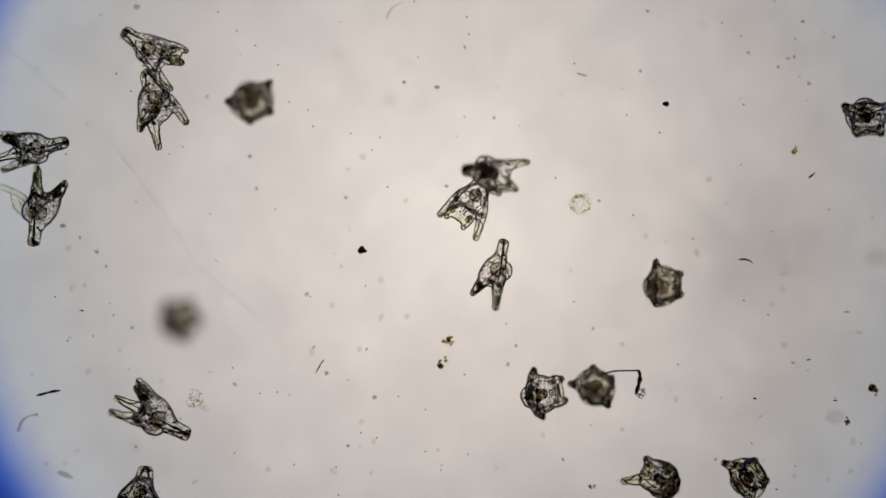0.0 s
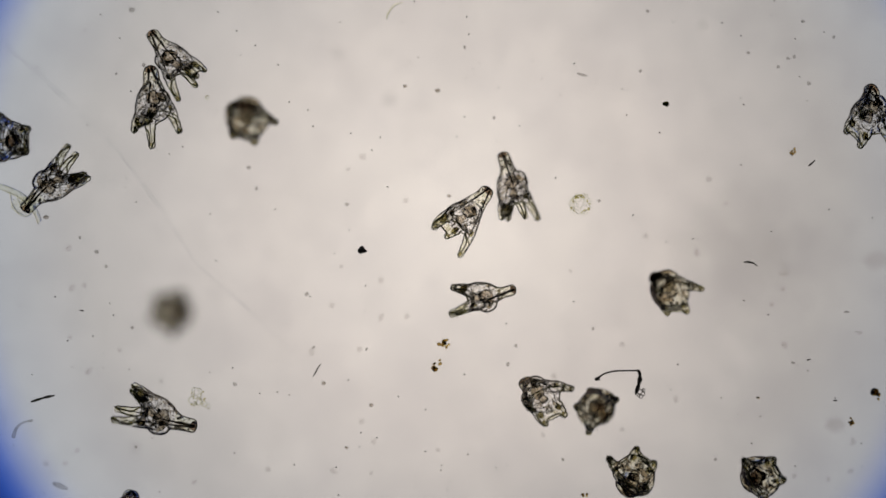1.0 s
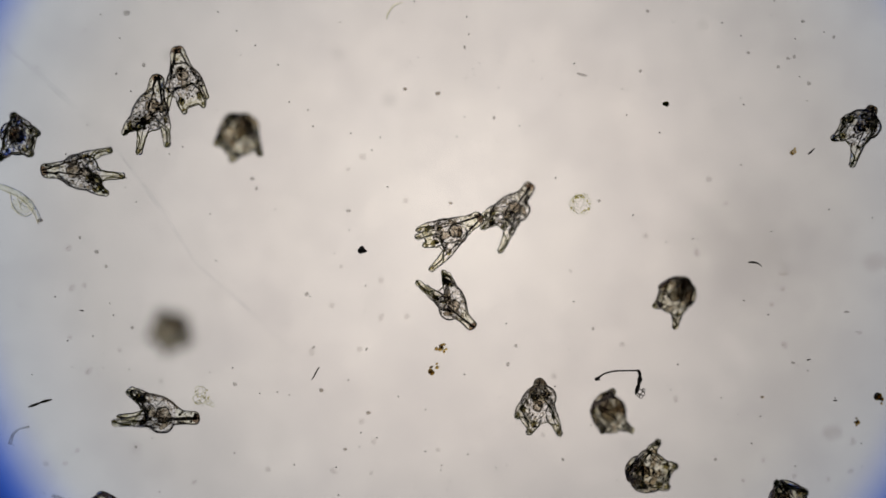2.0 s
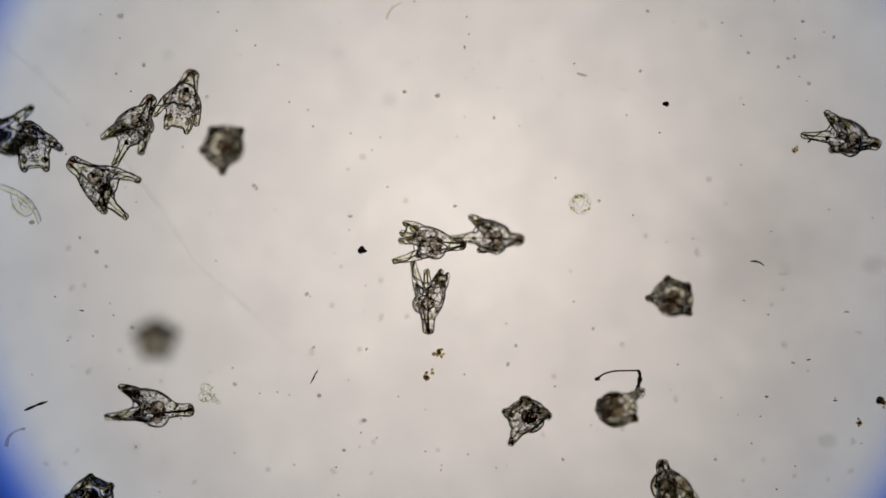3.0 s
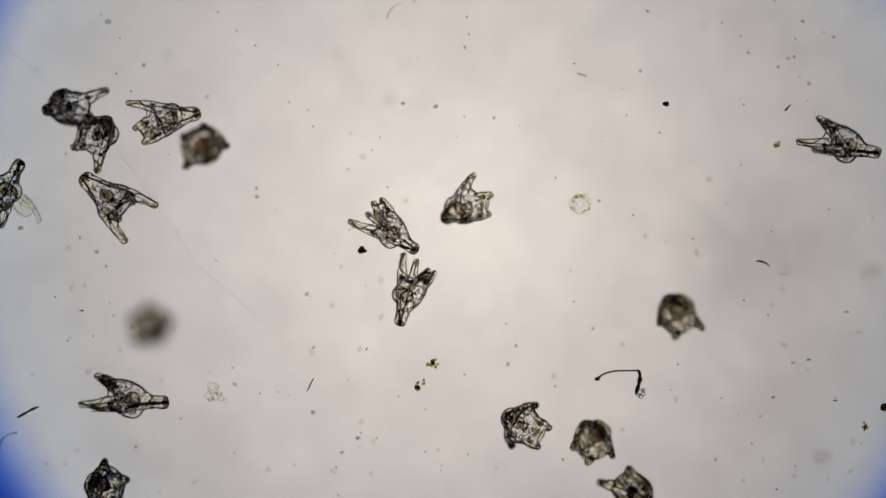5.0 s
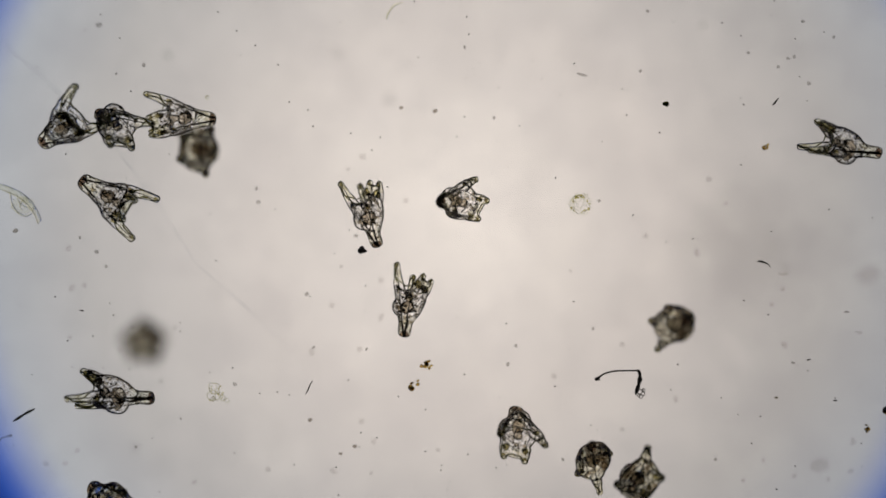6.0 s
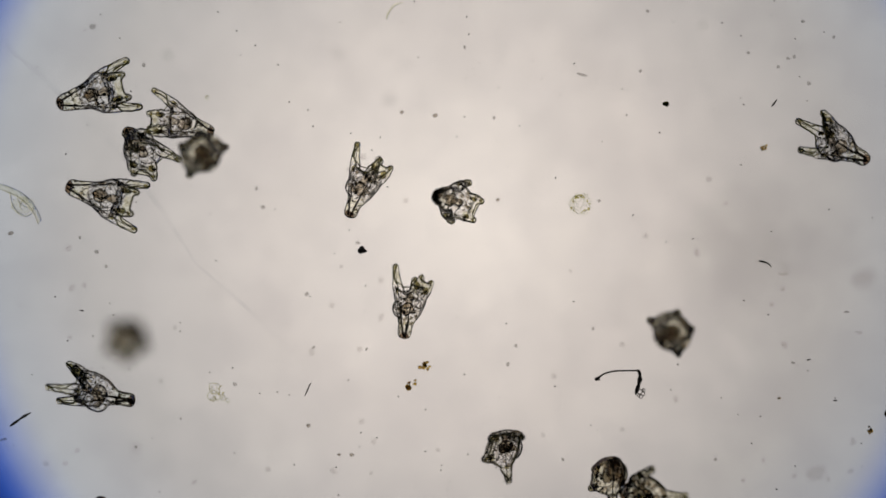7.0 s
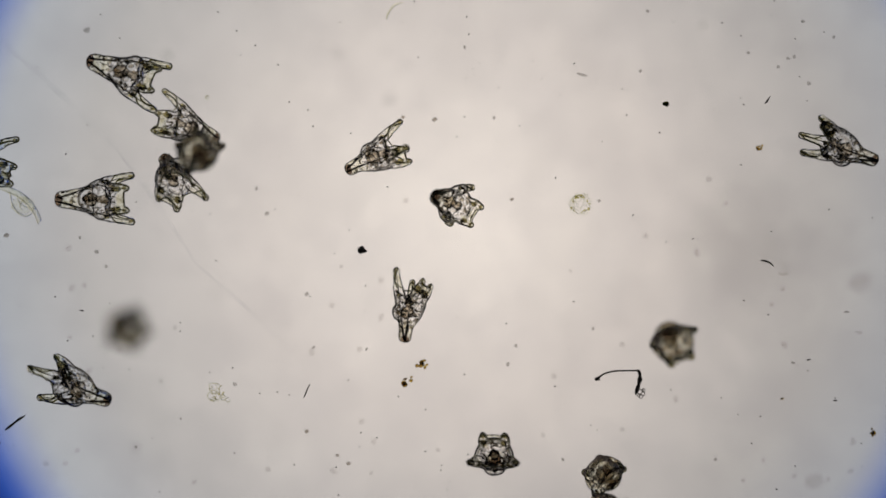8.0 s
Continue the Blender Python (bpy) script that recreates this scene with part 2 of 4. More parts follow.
def skin_mesh(seed, stout):
    """Cone-shaped body with four arms, melted into one closed skin; stout: how much wider the body is."""
    bm = bmesh.new()
    rings, zs = [], [0, 1.5, 3, 6, 9, 15, 22, 30, 38, 46, 54, 62, 70, 78, 86, 92, 96]
    sides = 36
    for z in zs:
        a, b, f = (outline(z, table) * (1 + (stout - 1) * min(1, z / 60)) for table in (HALF, BACK, FRONT))
        bell = 0.14 * min(1, max(0, (z - 45) / 30))
        up = min(1, max(0, (z - 62) / 34))       # the mouth field dips at the sides, its hood stands up in front
        ring = []
        for j in range(sides):
            w = 2 * math.pi * j / sides
            c, s = math.cos(w), math.sin(w)
            x = a * math.copysign(abs(c) ** 0.7, c) * (1 - bell * max(0, s) ** 1.5)
            y = (f if s > 0 else b) * math.copysign(abs(s) ** 0.84, s)
            ring.append(bm.verts.new((x, y, z + up * ((11 if s > 0 else -4) * s - 13 * c * c))))
        rings.append(ring)
    for k, q in ((0.8, -2), (0.5, -4), (0.2, -5)):        # and sinks in
        rings.append([bm.verts.new((v.co.x * k, v.co.y * k + 4 * (1 - k), 97 + (v.co.z - 97) * k + q)) for v in rings[16]])
    for g, h in zip(rings, rings[1:]):
        for j in range(sides):
            bm.faces.new((g[j], g[(j + 1) % sides], h[(j + 1) % sides], h[j]))
    bm.faces.new(rings[0][::-1])
    bm.faces.new(rings[-1])
    add_ball(bm, (0, -13, 62), (20 * stout ** 2, 15.5 * stout, 20 * stout), 3)                          # the lobe at the back, about the gut's end
    add_tube(bm, [(-17, 34, 108), (0, 33, 107), (17, 34, 108)], (8, 8.5, 8), 14, 16)     # the edge of the hood
    for side in (1, -1):
        for pts, radii in ((POST, (10, 12, 10.8, 7.8, 6.2)), (FORE, (10, 12, 9.2, 6.4))):
            add_tube(bm, pts if side > 0 else mirrored(pts), radii, 16, 20)
            x, y, z = pts[-1]
            add_ball(bm, (side * x, y, z), (radii[-1] + 0.8,) * 3, 2)
    me = bpy.data.meshes.new("skin")
    bm.to_mesh(me)
    bm.free()
    ob = new("melt", me)
    r = ob.modifiers.new("melt", "REMESH")
    r.mode, r.voxel_size = "VOXEL", 1.6
    s = ob.modifiers.new("ease", "SMOOTH")
    s.iterations, s.factor = 4, 0.5
    done = bpy.data.meshes.new_from_object(ob.evaluated_get(bpy.context.evaluated_depsgraph_get()))
    bpy.data.objects.remove(ob)
    n = len(done.vertices)
    outer = [Vector(v.co) + Vector(v.normal) * 1.2 * noise.noise(v.co * 0.07 + Vector((seed, 0, 0))) for v in done.vertices]
    inner = [p - Vector(v.normal) * WALL for p, v in zip(outer, done.vertices)]
    faces = [tuple(f.vertices) for f in done.polygons]
    shell = bpy.data.meshes.new("skin")
    low = Vector((0, 0, MID))
    shell.from_pydata([(p - low) * U for p in outer + inner], [], faces + [tuple(k + n for k in reversed(f)) for f in faces])
    bpy.data.meshes.remove(done)
    return shell, len(faces)


def cord(bm, pts, skin, radius, rng):
    """A thin cord that lies on the skin along pts."""
    on = []
    for p in spline(pts, 70):
        q = skin.find_nearest(p * U)[0] / U
        if not on or (q - on[-1]).length > 1.2:
            on.append(q)
    add_tube(bm, on, (radius,) * 4, 6, len(on), U, 0.5, rng)


def larva(seed, stout=1.0, skin_look=SKIN):
    root = new("larva", None)
    mesh, outside = skin_mesh(seed, stout)
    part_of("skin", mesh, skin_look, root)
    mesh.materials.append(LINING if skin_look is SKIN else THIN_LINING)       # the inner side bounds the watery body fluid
    mesh.materials.append(ARM_SKIN)     # own tint on the arms and on the stalk, with its own painted edge shade
    mesh.polygons.foreach_set("material_index", [1 if i >= outside else 2 if not 40 < f.center.z / U + MID < 101 else 0
                                                 for i, f in enumerate(mesh.polygons)])
    skin = BVHTree.FromPolygons([v.co for v in mesh.vertices], [tuple(f.vertices) for f in mesh.polygons])
    rng = random.Random(seed)
    for side in (1, -1):
        flip = (lambda p: p) if side > 0 else mirrored
        # skeleton: a rod from the tip of the cone into each arm, and a cross rod
        bm = bmesh.new()
        add_tube(bm, lowered(flip([(3, 0, 5), (10, -2, 30), (19, -4, 58), (28, -5, 85), (35, -7.5, 110), (39.5, -10, 132)])),
                 (2.1, 1.9, 1.3, 0.9, 0.6, 0.5), 8, 26, U, 0.35, rng)
        part("skeleton_rod", bm, ROD, root, "dark limy rod")
        bm = bmesh.new()
        add_tube(bm, lowered(flip([(19, -4, 58), (24, 8, 74), (20, 23, 90), (19.5, 31, 104), (19.5, 36, 116)])),
                 (1.0, 0.8, 0.7, 0.6, 0.5), 8, 22, U, 0.3, rng)
        part("skeleton_rod", bm, ROD, root, "dark limy rod")
        bm = bmesh.new()
        add_tube(bm, lowered(flip([(24, -9, 70), (14, -12, 67), (2, -13, 66)])), (1.1, 0.9, 0.7), 8, 12, U, 0.3, rng)
        part("cross_rod", bm, ROD, root, "thin dark cross rod")
        # the band of cilia that edges the arms
        bm = bmesh.new()
        cord(bm, lowered(flip([(0, -12, 103), (16, -13, 104), (30, -13, 108), (36, -12, 122), (42, -7, 143), (47, -10, 132),
                                   (42, -9, 110), (33, 6, 98), (26, 22, 101), (25, 34, 113), (19.5, 41, 125), (14, 35, 114), (8, 33, 111), (0, 33, 110)])),
             skin, 1.3, rng)
        part("ciliary_band", bm, BAND, root, "olive brown edge band")
        for x, y, z, r in ((18, 29, 101, 5.6), (31, -7, 90, 3.6)):
            bm = bmesh.new()
            add_ball(bm, (side * x, y, z - MID), (r, r, r * 1.5), 2, U, 0.7, z)
            part("arm_root_cells", bm, TISSUE, root, "brownish clump at the arm's root")
        for x, y, z, r in ((40, -10, 133, 2.6), (19.5, 37, 114, 2.9)):
            bm = bmesh.new()
            add_ball(bm, (side * x, y, z - MID), (r, r, r * 1.5), 2, U, 0.3, z)
            part("tip_cells", bm, TISSUE, root, "olive cells in the arm's tip")
    bm = bmesh.new()
    add_ball(bm, (0, 0, 7 - MID), (10, 7, 5.5), 2, U, 0.5, 3.0)
    part("apex_cells", bm, CAP, root, "reddish brown cells in the cone's tip")
    bm = bmesh.new()
    add_ball(bm, (0, 3, 61 - MID), (12, 12.5, 13), 3, U, 0.35, 2.0)
    part("stomach", bm, GUT, root, "dark brown round stomach")
    bm = bmesh.new()
    add_tube(bm, lowered([(0, 2, 72), (0, 6, 80), (0, 10, 88)]), (5, 7, 9), 14, 12, U)
    part("gullet", bm, GUT, root, "brownish gullet")
    bm = bmesh.new()
    add_tube(bm, lowered([(0, -4, 54), (1, -12, 56), (0, -20, 64)]), (5, 5, 4), 12, 12, U)
    part("hind_gut", bm, GUT, root, "brownish hind gut")
    # thin strands of tissue from the gut and the rods to the skin
    bm = bmesh.new()
    for i in range(16):
        ends = []
        for q in (0.88, 0.35 + 0.6 * rng.random()):
            z = 34 + 56 * rng.random() if not ends else min(92, max(14, ends[0][2] + MID + 40 * (rng.random() - 0.5)))
            a = 6.28 * rng.random() if not ends else a + 2.2 * (rng.random() - 0.5)
            y = math.sin(a) * q
            ends.append((math.cos(a) * outline(z, HALF) * q, y * (outline(z, FRONT) if y > 0 else outline(z, BACK)), z - MID))
        mid = [(p + o) / 2 + 5 * (rng.random() - 0.5) for p, o in zip(*ends)]
        w = 0.35 + 0.4 * rng.random()
        add_tube(bm, [ends[0], mid, ends[1]], (w * 1.4, w, w * 1.4), 5, 7, U, 0.5, rng)
    tagged(part("tissue_strands", bm, ROD, root, "thin dark strands of tissue"), kind="stuff")
    bm = bmesh.new()
    for i in range(170):
        z = 8 + 86 * rng.random()
        a = 2 * math.pi * rng.random()
        q = 0.85
        x, y = math.cos(a) * outline(z, HALF) * q, math.sin(a) * q
        y *= outline(z, FRONT) if y > 0 else outline(z, BACK)
        r = 0.5 + 1.5 * rng.random() ** 4
        add_ball(bm, (x, y, z - MID), (r, r * 1.2, r * 1.4), 1, U, 0.2, i)
    tagged(part("cells", bm, GRANULE, root, "scattered dark brown cells"), kind="stuff")
    # loose clear cells that line the body wall
    bm = bmesh.new()
    for i in range(36):
        z = 22 + 74 * rng.random() ** 0.75
        a = 2 * math.pi * rng.random()
        x, y = math.cos(a) * outline(z, HALF) * 0.84, math.sin(a) * 0.84
        y *= outline(z, FRONT) if y > 0 else outline(z, BACK)
        r = 1.4 + 2.6 * rng.random() ** 2
        add_ball(bm, (x, y, z - MID), (r * 1.2, r, r * 1.3), 1, U, 0.5, i + 300)
    tagged(part("loose_cells", bm, FLESH, root, "clear cells along the body wall"), kind="stuff")
    bm = bmesh.new()
    # brown grains, thick about the arm roots and the gut
    for x, y, z, wide, many in ((18, 28, 100, 6, 9), (-18, 28, 100, 6, 9), (30, -7, 93, 5, 6), (-30, -7, 93, 5, 6),
                                (0, 24, 94, 9, 7), (0, -14, 62, 12, 8), (22, 4, 72, 8, 5), (-22, 4, 72, 8, 5)):
        for i in range(many):
            g = [rng.gauss(0, 0.5) * wide for k in range(3)]
            r = 0.8 + 1.8 * rng.random() ** 2
            add_ball(bm, (x + g[0], y + g[1], z + g[2] - MID), (r, r * 1.2, r * 1.4), 1, U, 0.3, i + x)
    tagged(part("grains", bm, GRANULE, root, "dark brown grains in clumps"), kind="stuff")
    return tagged(root, "clear four-armed sea urchin larva swimming in water", "larva", "larvae")


# ---- poses ----
def turned(heading, tilt, roll):
    """Heading of the arms seen from above, their lift towards the eye, and the roll about the body's axis."""
    base = Matrix(((0, 0, 1), (1, 0, 0), (0, 1, 0))).to_4x4()
    return (Matrix.Rotation(radians(heading), 4, "Z") @ Matrix.Rotation(radians(-tilt), 4, "Y")
            @ Matrix.Rotation(radians(roll), 4, "X") @ base)


def spot(x, y, z):
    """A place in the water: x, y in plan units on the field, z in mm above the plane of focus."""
    k = (EYE - z * MM) / EYE * U
    return Vector(((x - 784) * k, (441 - y) * k, z * MM))


def facing(p):
    """Turns the level of the plan square to the line of sight at p."""
    return Vector((0, 0, 1)).rotation_difference(Vector((0, 0, EYE)) - p).to_matrix().to_4x4()


def by_middle(size, rows, z=0.03):
    """Rows of t, x, y, heading, tilt, roll, with x, y at the middle of the body."""
    for t, x, y, heading, tilt, roll, *own in rows:
        p = spot(x, y, own[0] if own else z)
        yield t, Matrix.Translation(p) @ facing(p) @ turned(heading, tilt, roll)


# ---- grains, crumbs and threads that lie on the glass ----
AMBER = clear_material("amber_crumb", (0.46, 0.34, 0.14), (0.97, 0.90, 0.62), 0.12, ior=1.15, gloss=0.02, bump=0.5)
GREY = clear_material("grey_dust", (0.72, 0.71, 0.70), (0.86, 0.86, 0.85), 0.1, gloss=0.02)
THREAD = solid_material("dark_thread", (0.015, 0.013, 0.012), (0.12, 0.1, 0.07), 0.12, through=0.1)
PALE = clear_material("pale_husk", (0.88, 0.88, 0.80), (1.0, 1.0, 0.95), 0.12, ior=1.16, gloss=0.02, bump=0.4)
HAZE = clear_material("soft_mote", (0.91, 0.90, 0.895), (0.965, 0.96, 0.96), 0.06, gloss=0.0)
MOTE = clear_material("grey_mote", (0.56, 0.53, 0.50), (0.84, 0.82, 0.79), 0.1, gloss=0.01)
RIB = clear_material("husk_rib", (0.93, 0.93, 0.85), (0.99, 0.99, 0.95), 0.08, ior=1.06, gloss=0.01, bump=0.3)
HUSK = clear_material("husk_film", (0.965, 0.965, 0.91), (0.995, 0.995, 0.97), 0.05, gloss=0.01)
LEAFY = clear_material("yellow_green_cell", (0.70, 0.68, 0.40), (0.95, 0.94, 0.76), 0.1, ior=1.1, gloss=0.01, bump=0.4)
STAIN = clear_material("thin_stain", (0.93, 0.93, 0.93), (0.965, 0.965, 0.965), 0.004, gloss=0.0)


def film_material():
    """A film of dried scum that thins out to its edge."""
    k = Mat("scum_film")
    c = k.t.nodes.new("ShaderNodeTexCoord")
    m = k.t.nodes.new("ShaderNodeMapping")
    m.inputs["Scale"].default_value = (1 / (215 * U), 1 / (215 * U), 1 / (400 * U))
    warp = k.node("ShaderNodeTexNoise", Scale=0.008 / U, Detail=3.0)
    k.join(c.outputs["Object"], warp.inputs["Vector"])
    move = k.node("ShaderNodeVectorMath")
    move.operation = "MULTIPLY_ADD"
    move.inputs[1].default_value = (150 * U, 150 * U, 0)
    k.join(warp.outputs["Color"], move.inputs[0])
    k.join(c.outputs["Object"], move.inputs[2])
    k.join(move.outputs["Vector"], m.inputs["Vector"])
    m.inputs["Location"].default_value = (-0.35, -0.35, 0)
    g = k.t.nodes.new("ShaderNodeTexGradient")
    g.gradient_type = "SPHERICAL"
    k.join(m.outputs["Vector"], g.inputs["Vector"])
    thru = k.node("ShaderNodeBsdfTransparent")
    k.join(k.ramp(g.outputs["Color"], [(0.0, (1, 1, 1)), (0.25, (0.98, 0.98, 0.98)), (0.8, (0.90, 0.90, 0.90))]), thru.inputs["Color"])
    return k.end(thru.outputs[0])


SCUM = film_material()
SCRATCH = clear_material("scratch", (0.965, 0.965, 0.97), (1.0, 1.0, 1.0), 0.02, gloss=0.0)
GREEN = solid_material("dark_green_spore", (0.03, 0.036, 0.015), (0.32, 0.32, 0.12), 0.15, through=0.5)


def lump_mesh(name, size, seed, material, sub=2, rough=0.5):
    bm = bmesh.new()
    add_ball(bm, (0, 0, 0), size, sub, U, rough, seed)
    low = min(v.co.z for v in bm.verts)
    for v in bm.verts:
        v.co.z -= low
    me = bpy.data.meshes.new(name)
    bm.to_mesh(me)
    bm.free()
    me.materials.append(material)
    me.polygons.foreach_set("use_smooth", [True] * len(me.polygons))
    return me


def lay(ob, x, y, turn=0.0, z=None):
    """Lays a thing on the glass (or at height z, in mm) at x, y of the plan."""
    p = spot(x, y, FLOOR if z is None else z)
    ob.matrix_basis = Matrix.Translation(p) @ Matrix.Rotation(radians(turn), 4, "Z")
    return ob


FINE_NORTH_WEST = (
    (255, 118), (66, 119), (206, 131), (212, 68), (232, 162), (139, 158), (178, 26), (386, 22), (419, 55),
    (426, 98), (452, 81), (492, 115), (512, 181), (575, 127), (740, 102), (540, 137), (554, 224), (545, 195),
    (621, 236), (673, 243), (658, 266), (686, 331), (279, 265), (300, 273), (117, 273), (108, 222), (339, 328),
    (372, 379), (340, 374), (470, 381), (487, 341), (487, 371), (513, 345), (222, 332), (241, 358), (602, 40),
    (712, 40), (761, 71), (733, 3))
FINE_NORTH_EAST = (
    (837, 122), (849, 112), (826, 30), (830, 61), (822, 207), (919, 223), (850, 250), (899, 296), (983, 315),
    (903, 383), (1029, 71), (1016, 113), (1054, 148), (1101, 158), (1109, 204), (1167, 235), (1066, 251), (1166, 373),
    (1120, 381), (1171, 26), (1278, 41), (1311, 64), (1364, 27), (1370, 2), (1458, 57), (1419, 39), (1407, 69), (1415, 136),
    (1316, 185), (1428, 179), (1426, 349), (1467, 371), (1505, 388), (1388, 387), (1365, 410), (1226, 423),
    (1235, 423), (1311, 292), (1543, 386))
FINE_SOUTH_WEST = (
    (98, 525), (195, 537), (201, 558), (120, 603), (165, 595), (57, 663), (164, 651), (183, 651), (175, 662),
    (319, 587), (319, 571), (371, 659), (460, 696), (491, 694), (512, 699), (507, 574), (549, 525), (571, 508),
    (647, 506), (563, 651), (616, 673), (678, 702), (705, 702), (496, 752), (639, 766), (667, 775), (595, 827),
    (521, 823), (478, 833), (347, 851), (216, 874), (599, 876), (753, 725), (753, 799), (735, 852), (780, 832),
    (412, 651))
FINE_SOUTH_EAST = (
    (822, 663), (896, 573), (868, 593), (982, 684), (1015, 534), (1199, 645), (1222, 591), (1316, 532), (1359, 557),
    (1384, 611), (1180, 682), (1187, 690), (1276, 704), (1478, 705), (1522, 684), (1306, 734), (1345, 737), (1330, 785),
    (878, 828), (897, 823), (828, 804), (1092, 850), (1153, 791), (1057, 761), (1313, 850), (1407, 825), (1525, 826),
    (1374, 866), (1524, 785))
COARSE_NORTH = (
    (822, 84), (874, 209), (1133, 126), (1146, 20), (1421, 38), (1475, 66), (1394, 104), (1405, 101), (1377, 119),
    (1431, 148), (1324, 94), (1060, 356))
COARSE_SOUTH = (
    (255, 116), (454, 334), (142, 421), (188, 472), (234, 580), (416, 680), (543, 521),
    (555, 615), (649, 618), (241, 791), (913, 612), (899, 645), (1049, 582), (1403, 642), (996, 813),
    (1266, 813))

SOFT = (
    (1365, 539), (1521, 589), (1196, 707), (1509, 781), (1505, 834), (1465, 848), (1405, 842), (552, 623), (604, 472),
    (587, 540), (475, 830), (775, 796), (662, 781), (591, 833), (657, 837), (157, 658), (82, 820), (343, 854),
    (124, 597), (1233, 448), (1284, 360), (1100, 760), (1255, 318), (960, 770),
    (720, 560), (150, 505), (1010, 480), (719, 355), (637, 618), (640, 745), (675, 562), (675, 496), (137, 797), (116, 820),
    (310, 580), (212, 620), (285, 675), (128, 510), (122, 440), (1102, 610), (1385, 512), (1388, 610), (1143, 418), (980, 665),
    (1315, 850), (1350, 815), (616, 300), (642, 278))
DASHES = ((1431, 637, 10), (1478, 709, 0), (145, 550, -10))


def dust():
    rng = random.Random(11)
    fine = [lump_mesh("grain", (r, r * k, r * 0.8), i * 3.1, CELL if i % 3 else GREY, 1)
            for i, (r, k) in enumerate(((1.1, 1.0), (1.4, 0.8), (1.7, 0.9), (1.2, 1.4), (2.0, 0.7), (1.5, 1.1)))]
    coarse = [lump_mesh("dust_grain", (r, r * k, r * 0.7), i * 2.3 + 40, GREY, 2)
              for i, (r, k) in enumerate(((3.2, 0.8), (4.0, 0.9), (2.6, 1.3), (3.6, 0.6)))]
    for k, places in enumerate((FINE_NORTH_WEST, FINE_NORTH_EAST, FINE_SOUTH_WEST, FINE_SOUTH_EAST)):
        for x, y in places:
            ob = lay(new("grain", rng.choice(fine)), x, y, rng.random() * 360)
            tagged(ob, "tiny dark grain lying on the glass slide", "grain", "fine grains")
    for places in (COARSE_NORTH, COARSE_SOUTH):
        for x, y in places:
            ob = lay(new("dust_grain", rng.choice(coarse)), x, y, rng.random() * 360)
            tagged(ob, "grey blurred dust grain lying on the glass", "dust grain", "dust grains")

    soft = [lump_mesh("dust_grain", (r, r * k, r * 0.6), i * 1.9 + 70, HAZE, 2)
            for i, (r, k) in enumerate(((4.5, 0.8), (3.6, 0.9), (6.5, 0.75), (5.0, 1.0)))]
    for x, y in SOFT:
        ob = lay(new("dust_grain", rng.choice(soft)), x, y, rng.random() * 180, 0.17)
        tagged(ob, "faint soft grey dust grain hanging in the water", "dust grain", "dust grains")
    dash = lump_mesh("grain", (4.4, 1.3, 1.2), 90, CELL, 2)
    for x, y, turn in DASHES:
        tagged(lay(new("grain", dash), x, y, turn), "tiny dark oblong grain lying on the glass slide", "grain", "fine grains")

    # the finest silt, strewn over the glass
    bm = bmesh.new()
    for i in range(170):
        p = spot(1568 * rng.random(), 882 * rng.random(), FLOOR)
        r = 0.7 + 1.5 * rng.random() ** 2
        add_ball(bm, (p.x / U, p.y / U, p.z / U + r * 0.6), (r, r * (0.6 + 0.5 * rng.random()), r * 0.6), 1, U, 0.4, i)
    tagged(part("silt", bm, GREY), "fine faint grey silt strewn over the glass", "silt", kind="stuff")


def crumb(name, label, seed, n, spread, r, material, category="crumb"):
    """A loose clump of small lumps."""
    rng = random.Random(seed)
    root = new(name, None)
    for i in range(n):
        a, d = rng.random() * 6.28, spread * rng.random() ** 0.6
        k = r * (0.6 + 0.7 * rng.random())
        bm = bmesh.new()
        add_ball(bm, (d * math.cos(a), 0.75 * d * math.sin(a), k * 0.8), (k, k * (0.6 + 0.5 * rng.random()), k * 0.8), 2, U, 0.5, seed + i)
        part("lump", bm, material, root)
    return tagged(root, label, category)


def single(name, label, seed, r, material, category):
    """One uneven lump."""
    return tagged(new(name, lump_mesh(name, (r, r * 0.8, r * 0.7), seed, material, 3, 0.45)), label, category)


def thread(name, label, pts, radii, material, category="thread", n=None):
    bm = bmesh.new()
    add_tube(bm, [(x, y, max(radii) + 0.2) for x, y in pts], radii, 8, n or 6 * len(pts), U, 0.35, random.Random(len(name)))
    return tagged(part(name, bm, material), label, category)


def wall_loop(root, name, path, w, rng, material):
    bm = bmesh.new()
    add_tube(bm, [(x, y, w) for x, y in path], (w,) * 3, 6, 4 * len(path), U, 0.6, rng)
    part(name, bm, material, root)


